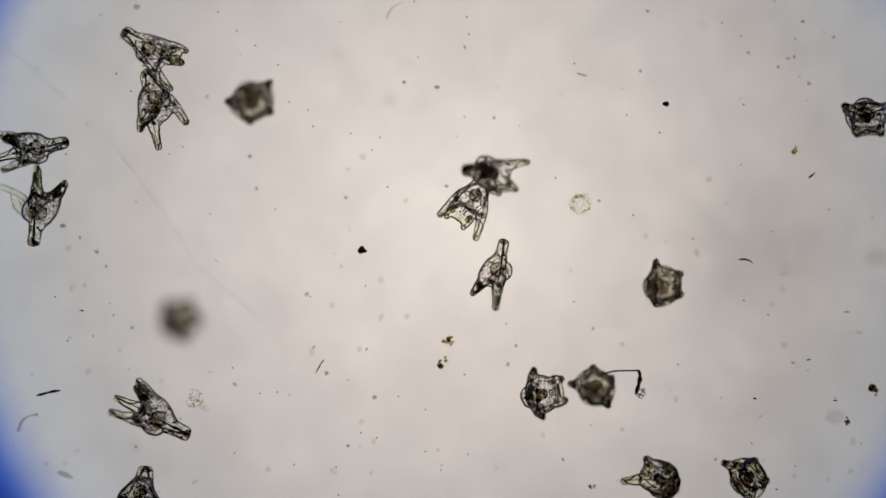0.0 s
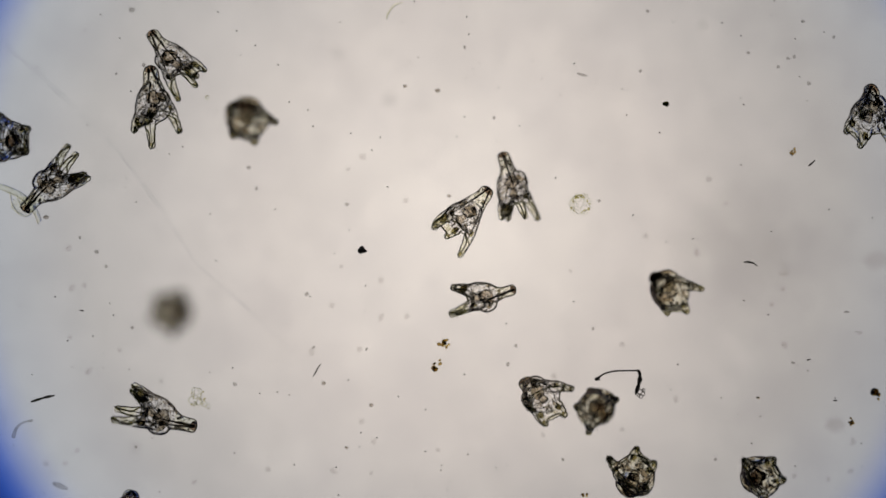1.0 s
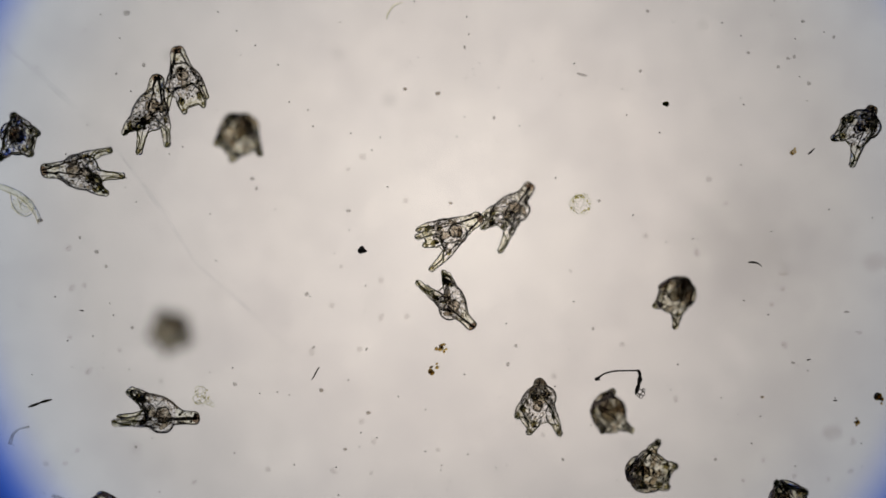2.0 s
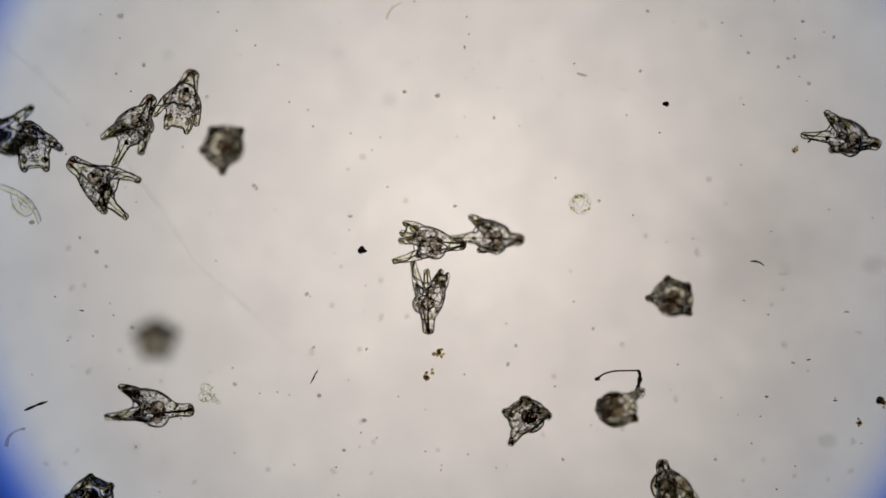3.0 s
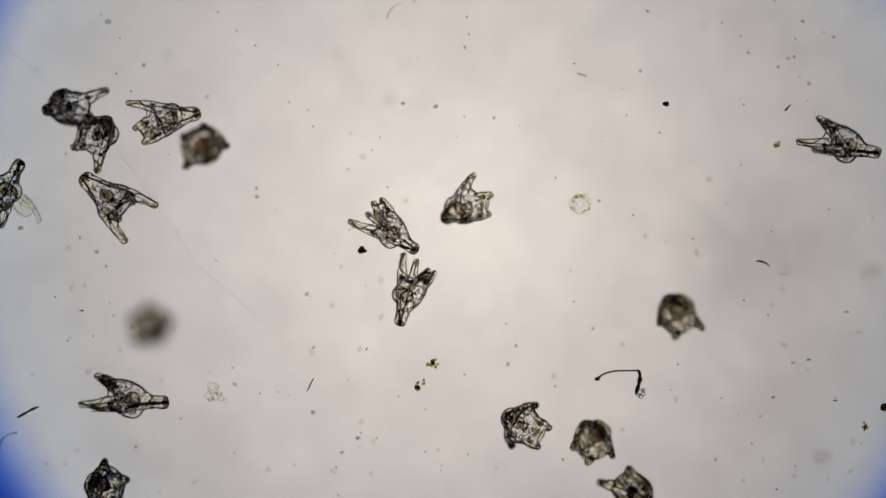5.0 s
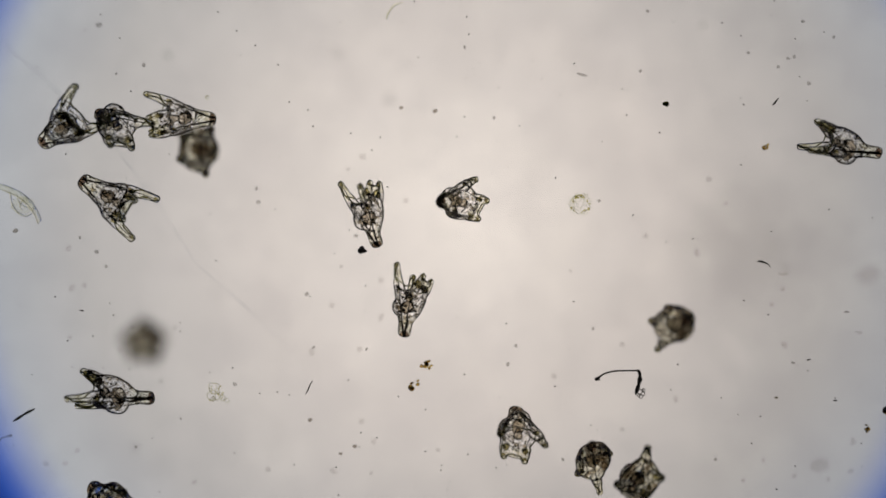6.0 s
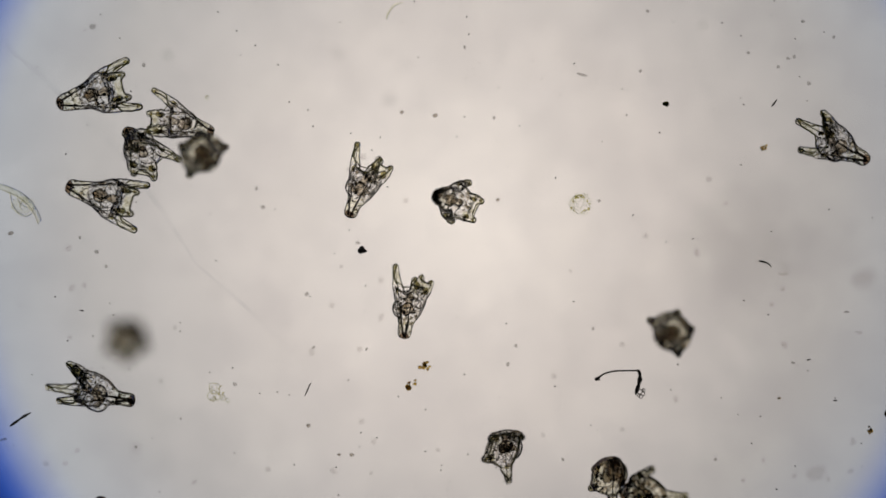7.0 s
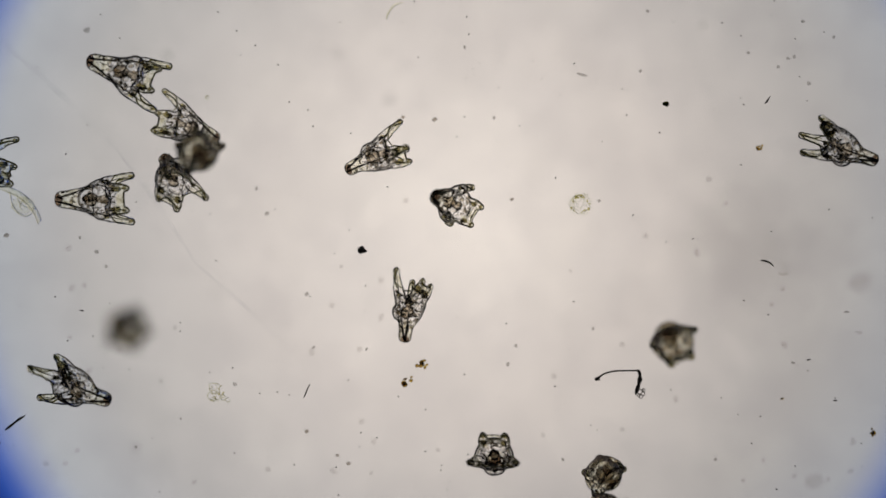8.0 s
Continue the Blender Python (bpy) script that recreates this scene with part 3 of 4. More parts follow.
def ring_alga(label, seed, r, n, thick):
    """A pale round ring: thin broken walls, yellowish cells on them and a fringe of clear grains."""
    rng = random.Random(seed)
    root = new("alga", None)
    for name, q, start, turn in (("outer_wall", r, 0.3, 3.4), ("outer_wall", r * 0.97, 4.0, 2.2), ("outer_wall", r * 0.86, 1.0, 3.0), ("inner_wall", r * 0.72, 5.2, 4.6), ("inner_wall", r * 0.66, 2.6, 2.4)):
        m = 14 if r > 5 else 8
        path = [(q * (0.95 + 0.1 * rng.random()) * math.cos(a), q * (0.95 + 0.1 * rng.random()) * math.sin(a))
                for a in (start + turn * i / m for i in range(m + 1))]
        wall_loop(root, name, path, thick * (1 if name[0] == "o" else 0.6), rng, PALE)
    if n:
        bm = bmesh.new()
        for i in range(n):
            a = rng.choice((1.2, 2.2, 3.2, 5.6)) + rng.gauss(0, 0.5)
            q, k = r * (0.66 + 0.36 * rng.random()), 0.8 + 1.3 * rng.random()
            add_ball(bm, (q * math.cos(a), q * math.sin(a), k), (k, k * 1.6, k), 1, U, 0.4, i, Matrix.Rotation(a, 3, "Z"))
        tagged(part("cells", bm, LEAFY, root, "yellowish green cells"), kind="stuff")
        bm = bmesh.new()
        for i in range(6 * n):
            a, q, k = 6.28 * rng.random(), r * (0.25 + 1.0 * rng.random()), 0.5 + 0.6 * rng.random()
            add_ball(bm, (q * math.cos(a), q * math.sin(a), k), (k, k, k), 1, U, 0.3, i)
        tagged(part("grains", bm, PALE, root, "tiny clear grains"), kind="stuff")
    return tagged(root, label, "alga")


def curled_alga(label, seed):
    """A pale string of clear cells, curled into a ring, a loop beside it and a short tail."""
    rng = random.Random(seed)
    root = new("alga", None)
    for x, y, q, start, turn, m in ((-2, 11, 9.5, 0.5, 6.0, 12), (-2, 11, 5.0, 2.0, 5.2, 9), (-9, -3, 7.0, 1.0, 5.4, 10), (1, -5, 5.5, 3.0, 5.6, 9),
                                    (11, -9, 5.0, 0.0, 5.8, 9), (19, -14, 3.6, 1.0, 5.4, 8), (-6, -9, 3.6, 4.0, 5.0, 8)):
        path = [(x + q * (0.85 + 0.3 * rng.random()) * math.cos(a), y + q * (0.85 + 0.3 * rng.random()) * math.sin(a))
                for a in (start + turn * i / m for i in range(m + 1))]
        wall_loop(root, "loop", path, 1.15, rng, PALE)
    for i in range(26):
        a, q, k = 6.28 * rng.random(), 3 + 14 * rng.random(), 0.9 + 1.0 * rng.random()
        bm = bmesh.new()
        add_ball(bm, (q * math.cos(a), q * math.sin(a), k), (k, k, k), 1, U, 0.3, i)
        part("grain", bm, LEAFY, root, "tiny yellowish grain")
    return tagged(root, label, "alga")


def husk():
    """A pale clear husk: a bent sheath with a rib along it, and a thin lobe that hangs from it."""
    root = new("husk", None)
    rng = random.Random(4)
    sheath = [(-44, 30), (-22, 22), (0, 11), (16, -4), (27, -20), (34, -36)]
    for name, off, radii in (("sheath", 0, (5.0, 5.5, 5.0, 4.4, 3.6, 3.0)), ("rib", 4, (1.2, 1.6, 1.6, 1.2)), ("rib", -4, (1.2, 1.6, 1.6, 1.2))):
        bm = bmesh.new()
        add_tube(bm, [(x + off * 0.6, y + off, 3 if off else 5) for x, y in sheath], radii, 10, 34, U, 0.25, rng)
        part(name, bm, RIB if off == 0 else PALE, root)
    for name, pts, w in (("lobe_edge", [(-20, 18), (-17, -2), (-6, -19), (8, -25), (19, -19), (22, -10)], 1.5),
                         ("lobe_edge", [(-8, 14), (-4, 0), (6, -8), (18, -12)], 1.0), ("fold", [(4, 6), (-2, -6), (2, -16)], 0.9)):
        bm = bmesh.new()
        add_tube(bm, [(x, y, 2) for x, y in pts], (w, w * 1.3, w), 8, 24, U, 0.4, rng)
        part(name, bm, PALE, root)
    bm = bmesh.new()
    add_ball(bm, (2, -6, 1), (21, 15, 0.9), 3, U, 0.25, 8)
    part("film", bm, HUSK, root, "thin yellowish clear film")
    return tagged(root, "pale clear bent husk with a thin hanging lobe", "husk")


def hooked_rod():
    """A thin dark bent stalk with a knob at one end and a clear tuft at the other."""
    root = new("hooked_thread", None)
    bm = bmesh.new()
    add_tube(bm, [(-38, -9, 2.4), (-28, -2, 2.4), (-10, 3, 2.4), (15, 4, 2.4), (32, 4, 2.4)], (2.0, 1.5, 1.5, 1.7), 8, 34, U, 0.3, random.Random(1))
    part("stalk", bm, THREAD, root)
    bm = bmesh.new()
    add_tube(bm, [(31, 5, 2.4), (36, 1, 2.4), (37, -10, 2.4), (34, -24, 2.4), (29, -40, 2.4)], (2.2, 2.8, 3.0, 4.0, 4.4, 1.6), 8, 30, U, 0.7, random.Random(2))
    part("bent_end", bm, THREAD, root)
    bm = bmesh.new()
    add_ball(bm, (-40, -11, 3.2), (5, 3.6, 3), 2, U, 0.5, 3)
    part("knob", bm, THREAD, root)
    for k, (x, y, r) in enumerate(((37, -34, 4.4), (43, -38, 3.6), (39, -43, 3.2), (35, -41, 2.6), (44, -31, 2.6))):
        bm = bmesh.new()
        add_tube(bm, [(x + r * math.cos(a), y + r * math.sin(a), 1.2) for a in (0, 1.2, 2.4, 3.6, 4.8, 5.9)], (0.8,) * 3, 6, 20, U)
        part("loop", bm, CELL, root, "thin clear loop")
    return tagged(root, "thin black bent thread with a knob and clear loops", "thread")


def still_debris():
    lay(single("grain", "black angular grain lying on the glass slide", 3, 7.5, SPECK, "grain"), 641, 443)
    lay(single("spore", "dark green round spore lying on the glass", 9, 5.6, GREEN, "spore"), 1178, 185)
    lay(ring_alga("pale yellowish wrinkled ring of clear algal cells", 5, 18, 34, 0.55), 1027, 362)
    lay(ring_alga("tiny pale round ring lying on the glass", 2, 3.6, 0, 0.8), 367, 173)
    lay(husk(), 38, 358)
    lay(hooked_rod(), 1096, 660)
    lay(crumb("dust_grain", "faint broken grey dust grain on the glass", 64, 3, 6, 2.6, HAZE, "dust grain"), 1384, 485)
    lay(thread("hair", "pale curved clear hair lying on the glass", [(-14, -17), (-12, -8), (-4, 4), (4, 10), (16, 13)], (1.6, 2.4, 2.2, 1.2), PALE, "hair"), 698, 18)
    lay(thread("fibre", "short grey blurred fibre lying on the glass", [(-9, 3), (0, 0), (9, -2)], (1.6, 2.6, 1.6), GREY, "fibre"), 1030, 133)
    lay(thread("fibre", "short grey blurred fibre lying on the glass", [(-5, 0), (0, 1), (5, 0)], (1.0, 2.0, 1.0), GREY, "fibre"), 1498, 553)
    lay(single("dust_grain", "bluish grey dust grain lying on the glass", 14, 4, GREY, "dust grain"), 172, 446)
    # dust on the underside of the slide, out of focus
    for x, y, r in ((1243, 45, 6), (297, 98, 7), (598, 95, 12), (240, 793, 6), (1100, 571, 8), (1390, 475, 11), (690, 180, 15)):
        ob = single("dust_smear", "soft grey smear of dust under the slide", int(x), r, STAIN if r > 7 else GREY, "dust smear")
        lay(ob, x, y, 0, FLOOR - 0.99)
    # a broad thin stain low down by the condenser
    bm = bmesh.new()
    add_ball(bm, (0, 0, 0), (250, 235, 2), 4, U, 0.25, 4.0)
    lay(tagged(part("stain", bm, SCUM), "broad faint grey stain on the condenser glass", "stain"), 1325, 445, 0, -1.18)
    for a, b, w in (((10, 80), (205, 262), 3.4), ((205, 262), (350, 470), 2.6), ((350, 470), (520, 625), 2.4)):
        m = ((a[0] + b[0]) / 2, (a[1] + b[1]) / 2)
        ob = thread("scratch", "long faint scratch across the glass slide", [(a[0] - m[0], m[1] - a[1]), (2, 3), (b[0] - m[0], m[1] - b[1])], (w, w * 1.6, w), SCRATCH, "scratch", 40)
        lay(ob, *m)


def drifting_debris():
    """The bits that the current carries along."""
    d = {}
    d["amber_one"] = crumb("crumb", "loose amber crumb drifting over the glass", 31, 11, 12, 3.8, AMBER)
    d["amber_two"] = crumb("crumb", "loose amber brown crumb drifting over the glass", 33, 11, 11, 3.6, AMBER)
    d["amber_three"] = crumb("crumb", "small dark amber crumb with pale gaps", 37, 7, 8, 2.6, AMBER)
    d["amber_four"] = crumb("crumb", "blurred amber crumb near the rim of the field", 41, 6, 7, 3.2, AMBER)
    d["amber_five"] = crumb("crumb", "small olive amber crumb drifting out of view", 43, 6, 6, 2.6, AMBER)
    d["flake"] = crumb("flake", "brown and green flake near the rim of the field", 47, 9, 12, 4.5, AMBER, "flake")
    d["bow"] = thread("fibre", "short dark curved fibre drifting over the glass", [(-13, 3), (-5, 4), (5, 2), (12, -3)], (0.9, 1.9, 1.5, 0.8), CELL, "fibre")
    d["spindle"] = thread("fibre", "dark spindle-shaped fibre with a thin tail", [(-21, -7), (-9, -3), (5, 2), (13, 4), (22, 6)], (1.0, 2.6, 1.7, 2.9, 2.2, 1.0), CELL, "fibre")
    d["hook"] = thread("fibre", "pale grey hooked fibre with a small end knob", [(-17, -20), (-13, -6), (-5, 4), (6, 9), (18, 11)], (3.2, 3.0, 2.2, 1.8, 2.8), GREY, "fibre")
    d["rod"] = thread("fibre", "short thin dark rod drifting over the glass", [(-8, -11), (-2, -3), (3, 5), (8, 10)], (0.7, 1.3, 1.2, 0.9), THREAD, "fibre")
    d["fleck"] = thread("fibre", "small torn grey fibre drifting over the glass", [(-6, -5), (-2, -2), (2, 2), (6, 6)], (0.8, 1.9, 1.5, 0.7), CELL, "fibre")
    d["smear"] = thread("fibre", "soft bluish grey fibre drifting in the water", [(-13, 5), (-4, 2), (5, -2), (13, -5)], (2.2, 4.6, 4.2, 2.0), GREY, "fibre")
    d["chain"] = curled_alga("pale curled string of clear algal loops", 15)
    for key, r in (("mote_a", 5), ("mote_b", 4), ("mote_c", 6), ("mote_d", 4.5), ("mote_e", 4.5), ("mote_f", 5.5),
                   ("mote_g", 3.6), ("mote_i", 4.5), ("mote_j", 4), ("mote_k", 4)):
        d[key] = tagged(single("mote", "small grey mote drifting in the water", ord(key[-1]), r * 0.85, GREY if key[-1] in "cij" else MOTE, "mote"), group="motes")
    d["mote_h"] = crumb("crumb", "tiny brown amber crumb drifting over the glass", 52, 4, 5, 1.9, AMBER)
    d["cloud_a"] = single("mote", "large soft grey mote high in the water", 71, 14, HAZE, "mote")
    d["cloud_b"] = single("mote", "large soft grey mote high in the water", 73, 17, HAZE, "mote")
    return d


def drift(rows, turn=0.0, spin=0.0, z=None):
    """Rows of t, x, y on the plan, with a steady slow turn."""
    for t, x, y in rows:
        yield t, Matrix.Translation(spot(x, y, FLOOR if z is None else z)) @ Matrix.Rotation(radians(turn + spin * t), 4, "Z")


setting()
water_film()
SIZES = dict(A=0.92, B=1.0, C=0.95, D=1.0, E=0.93, F=0.72, G=1.06, H=0.95, I=0.92, J=0.92, K=0.9, L=0.90, M=0.98, N=0.90, O=0.98, P=0.95, Q=1.0, R=1.02, S=1.0)
swimmers = {}
BROWN = "ELNFOPH"       # the stouter, browner ones; their skin has the deeper painted shade
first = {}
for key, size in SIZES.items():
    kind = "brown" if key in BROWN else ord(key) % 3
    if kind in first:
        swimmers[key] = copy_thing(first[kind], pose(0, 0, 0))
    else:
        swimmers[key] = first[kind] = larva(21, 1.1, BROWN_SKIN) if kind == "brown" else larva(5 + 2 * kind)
for key, size in SIZES.items():
    swimmers[key].scale = (size,) * 3
for keys, label in (("EF", "brownish sea urchin larva far out of focus, high in the water"),
                    ("LN", "stout brownish sea urchin larva spinning, slightly out of focus"),
                    ("OPH", "stout brownish sea urchin larva at the lower rim"),
                    ("M", "clear sea urchin larva spinning with its arms up"),
                    ("DR", "clear four-armed sea urchin larva gliding on its back"),
                    ("AJKG", "clear four-armed sea urchin larva swimming on its side"),
                    ("Q", "stout brownish sea urchin larva near the rim of the field"),
                    ("S", "clear sea urchin larva at the blue rim of the field")):
    for key in keys:
        swimmers[key]["label"] = label

dust()
still_debris()
bits = drifting_debris()


def motions():
    walk(swimmers["A"], by_middle(0.92, [
        (0, 269, 93, -37, -11, -49), (0.5, 287, 100, -49, -10, -53), (1, 303, 109, -56, -2, -59), (1.5, 319, 122, -67, -22, -26),
        (3, 325, 174, -109, -40, -10), (3.5, 317, 189, -129, -43, -10), (4, 298, 202, -149, -45, -32), (4.5, 287, 211, -164, -39, -42),
        (5.8, 317, 203, 180, -15, -34), (6, 319, 208, 177, -17, -32), (6.5, 323, 210, 171, -23, -27), (7, 319, 216, 161, -20, -32),
        (7.5, 325, 218, 159, -16, -29), (8, 331, 222, 155, -20, -30)]))
    walk(swimmers["B"], by_middle(1.0, [
        (0, 278, 183, -72, 30, 44), (0.5, 275, 182, -76, 20, 46), (1, 275, 183, -82, 20, 52), (1.5, 273, 187, -89, 21, 55),
        (2.8, 252, 220, -114, 24, 60), (3, 243, 224, -116, 32, 68), (3.5, 229, 239, -131, 40, 73), (4, 198, 258, -145, 55, 73),
        (4.5, 171, 255, -166, 72, 92), (5.15, 185, 232, -89, 68, 95), (5.8, 199, 210, -20, 68, 105), (6, 203, 213, -24, 66, 105),
        (6.5, 221, 228, -40, 59, 118), (7, 251, 258, -47, 59, 120), (7.5, 280, 285, -56, 60, 118), (8, 309, 310, -62, 60, 118)]))
    walk(swimmers["C"], by_middle(0.95, [
        (0, 57, 267, -165, 11, 74), (0.5, 38, 270, -172, 14, 78), (0.75, 28, 260, 164, 44, 52), (1, 17, 249, 155, 80, 22),
        (1.5, 21, 238, -165, 81, -18), (1.7, 20, 238, -158, 80, -24), (2.25, 38, 242, -68, 82, -154), (2.8, 55, 246, -60, 70, 158),
        (3, 57, 247, -73, 64, 163), (3.5, 56, 266, -82, 53, 148), (4, 47, 294, -96, 16, 128), (4.5, 34, 324, -115, -4, 116),
        (5.2, -10, 350, -115, -10, 100), (6, -110, 390, -120, -5, 90), (8, -160, 440, -120, -5, 90)]))
    walk(swimmers["D"], by_middle(1.0, [
        (0, 68, 367, 82, -2, 88), (0.5, 70, 342, 65, 0, 88), (1, 90, 322, 48, 1, 76), (1.5, 110, 304, 26, 19, 57),
        (1.7, 124, 298, 15, 20, 58), (2.8, 168, 317, -27, 17, 40), (3, 176, 321, -34, 23, 36), (3.5, 186, 340, -40, 30, 11),
        (4, 194, 359, -53, 38, 6), (4.5, 194, 353, -44, 22, 0), (5.8, 201, 354, -34, 19, 0), (6, 199, 353, -32, 18, 1),
        (6.5, 191, 350, -24, 13, -15), (7, 186, 349, -16, -3, -5), (7.5, 178, 350, -6, -4, -3), (8, 169, 353, 1, -8, 1)]))
    walk(swimmers["E"], by_middle(0.93, [
        (0, 443, 174, 45, -88, 110), (0.5, 438, 189, -23, -81, 63), (1, 438, 202, -61, -78, 46), (1.5, 439, 215, -95, -70, 28),
        (2.8, 404, 258, -118, -86, 68), (3, 402, 262, -127, -88, 77), (3.5, 386, 264, -111, -84, 103), (4, 376, 264, -144, -84, 97),
        (4.5, 368, 262, -130, -84, 131), (6, 358, 266, -54, -89, 133), (6.5, 359, 267, -93, -89, 123), (7, 361, 276, -103, -89, 129),
        (7.5, 360, 277, -117, -89, 120), (8, 355, 274, -106, -89, 126)], 0.36))
    walk(swimmers["F"], by_middle(0.72, [
        (0, 310, 570, 30, -80, 0), (0.5, 308, 553, 100, -82, 0), (1, 312, 553, 170, -82, 0), (1.5, 316, 566, 210, -82, 0),
        (3, 276, 592, 270, -82, 0), (3.5, 270, 588, 330, -82, 0), (4, 263, 581, 400, -82, 0), (4.5, 272, 576, 450, -82, 0),
        (5.25, 270, 590, 505, -82, 0), (6, 264, 602, 560, -80, 0), (6.5, 248, 600, 580, -75, 0), (7, 229, 594, 600, -80, 0),
        (7.5, 222, 582, 640, -82, 0), (8, 220, 577, 680, -82, 0)], 1.05))
    walk(swimmers["G"], by_middle(1.06, [
        (0, 270, 739, 153, 4, 73), (0.5, 273, 740, 160, 3, 73), (1, 276, 739, 166, 1, 77), (1.5, 279, 739, 173, 0, 79),
        (3, 269, 727, -180, -10, 91), (3.5, 257, 723, -178, -10, 90), (4, 247, 720, 179, -10, 92), (4.5, 236, 715, 178, -12, 93),
        (6, 199, 703, 178, -11, 98), (6.5, 183, 699, 178, -14, 100), (7, 166, 698, 170, -14, 104), (7.5, 149, 692, 168, -23, 121),
        (8, 129, 689, 162, -24, 120)]))
    walk(swimmers["H"], by_middle(0.95, [
        (0, 247, 881, -102, 35, 12), (0.5, 240, 893, -119, 47, 24), (1, 226, 912, -99, 53, -2), (1.5, 203, 915, -92, 52, -12),
        (3, 161, 883, -77, 86, -38), (3.5, 164, 874, -174, 80, 37), (4, 165, 859, 172, 80, 28), (4.5, 171, 855, 119, 81, 59),
        (6, 186, 886, -47, 58, -157), (6.5, 186, 901, -58, 60, -148), (7, 190, 915, -58, 60, -148), (8, 196, 945, -58, 60, -148)]))
    walk(swimmers["I"], by_middle(0.92, [
        (0, 865, 302, -2, -51, 78, 0.18), (0.5, 898, 308, -39, -28, 74, 0.15), (1, 911, 331, -70, -6, 75, 0.12), (1.5, 922, 354, -96, -29, 66, 0.1),
        (2.25, 898, 389, -138, -28, 88, 0.11), (3, 873, 424, -180, -40, 106, 0.12), (3.5, 843, 420, 144, -45, 101, 0.12), (4, 817, 407, 106, -50, 95, 0.12),
        (4.5, 819, 386, 52, -52, 48, 0.12), (5.8, 807, 353, 5, -67, 37), (6, 807, 355, 0, -64, 28), (6.5, 798, 356, -2, -70, 18),
        (7, 798, 354, -17, -64, 7), (7.5, 798, 356, -21, -61, 8), (8, 797, 358, -22, -61, 9)]))
    walk(swimmers["J"], by_middle(0.92, [
        (0, 838, 352, -121, 16, 169), (0.5, 830, 367, -126, 14, 168), (1, 826, 381, -131, 13, 151), (1.5, 814, 397, -138, 14, 153),
        (3, 762, 434, -178, 12, 118), (3.5, 740, 433, 167, 11, 127), (4, 722, 430, 157, 8, 113), (4.5, 707, 421, 156, 14, 110),
        (6, 648, 379, 110, 14, 114), (6.5, 638, 353, 93, 12, 116), (7, 639, 326, 70, 12, 126), (7.5, 648, 296, 50, 10, 127),
        (8, 667, 273, 29, 13, 126)]))
    walk(swimmers["K"], by_middle(0.9, [
        (0, 880, 485, -102, 0, 88), (0.5, 870, 510, -132, -2, 92), (1, 853, 530, -163, 2, 93), (1.5, 823, 539, 167, -5, 92),
        (3, 755, 530, 93, -11, 72), (3.5, 741, 521, 89, -4, 72), (4, 729, 514, 82, 5, 73), (4.5, 722, 510, 76, 3, 74),
        (6, 720, 536, 85, -15, 66), (6.5, 720, 537, 85, -13, 64), (7, 720, 539, 85, -16, 61), (7.5, 720, 543, 85, -13, 64),
        (8, 720, 545, 86, -15, 66)]))
    walk(swimmers["L"], by_middle(0.9, [
        (0, 1166, 507, 51, -83, 51), (0.5, 1167, 509, 9, -64, 48), (1, 1183, 507, -37, -63, 51), (1.5, 1200, 515, -81, -66, 62),
        (1.7, 1205, 518, -95, -67, 73, 0.18), (2.25, 1203, 527, -127, -73, 93, 0.18), (2.8, 1200, 535, -168, -81, 102, 0.22), (3, 1189, 533, 162, -88, 92, 0.22),
        (3.5, 1190, 529, 112, -88, 95, 0.22), (4, 1193, 524, 66, -89, 98, 0.22), (4.5, 1199, 534, -9, -83, 71, 0.22), (5.15, 1203, 553, -79, -75, 68, 0.28),
        (5.8, 1208, 571, -131, -69, 85, 0.3), (6, 1199, 578, -144, -76, 86, 0.3), (6.5, 1185, 586, -171, -87, 106, 0.33), (7, 1185, 592, 153, -88, 113, 0.33),
        (7.5, 1173, 602, 25, -73, 44, 0.33), (8, 1187, 599, -44, -79, 25, 0.33)], 0.15))
    walk(swimmers["M"], by_middle(0.98, [
        (0, 950, 700, 22, 78, 168), (0.5, 951, 693, -9, 69, 156), (1, 953, 695, -38, 62, 150), (1.5, 962, 700, -67, 59, 144),
        (1.7, 962, 702, -77, 58, 135), (2.25, 951, 721, -94, 68, 106), (2.8, 940, 740, -96, 81, 64), (3, 937, 741, -117, 79, 63),
        (3.5, 930, 755, 113, 80, 156), (4, 916, 754, 52, 77, 178), (4.5, 915, 745, 2, 77, -175), (5.15, 916, 748, -35, 68, 175),
        (5.8, 917, 750, -65, 63, 157), (6, 918, 757, -82, 62, 156), (6.5, 915, 773, -94, 66, 125), (7, 898, 793, -78, 75, 62),
        (7.5, 893, 814, -179, 83, 122), (8, 875, 814, 115, 85, 154)]))
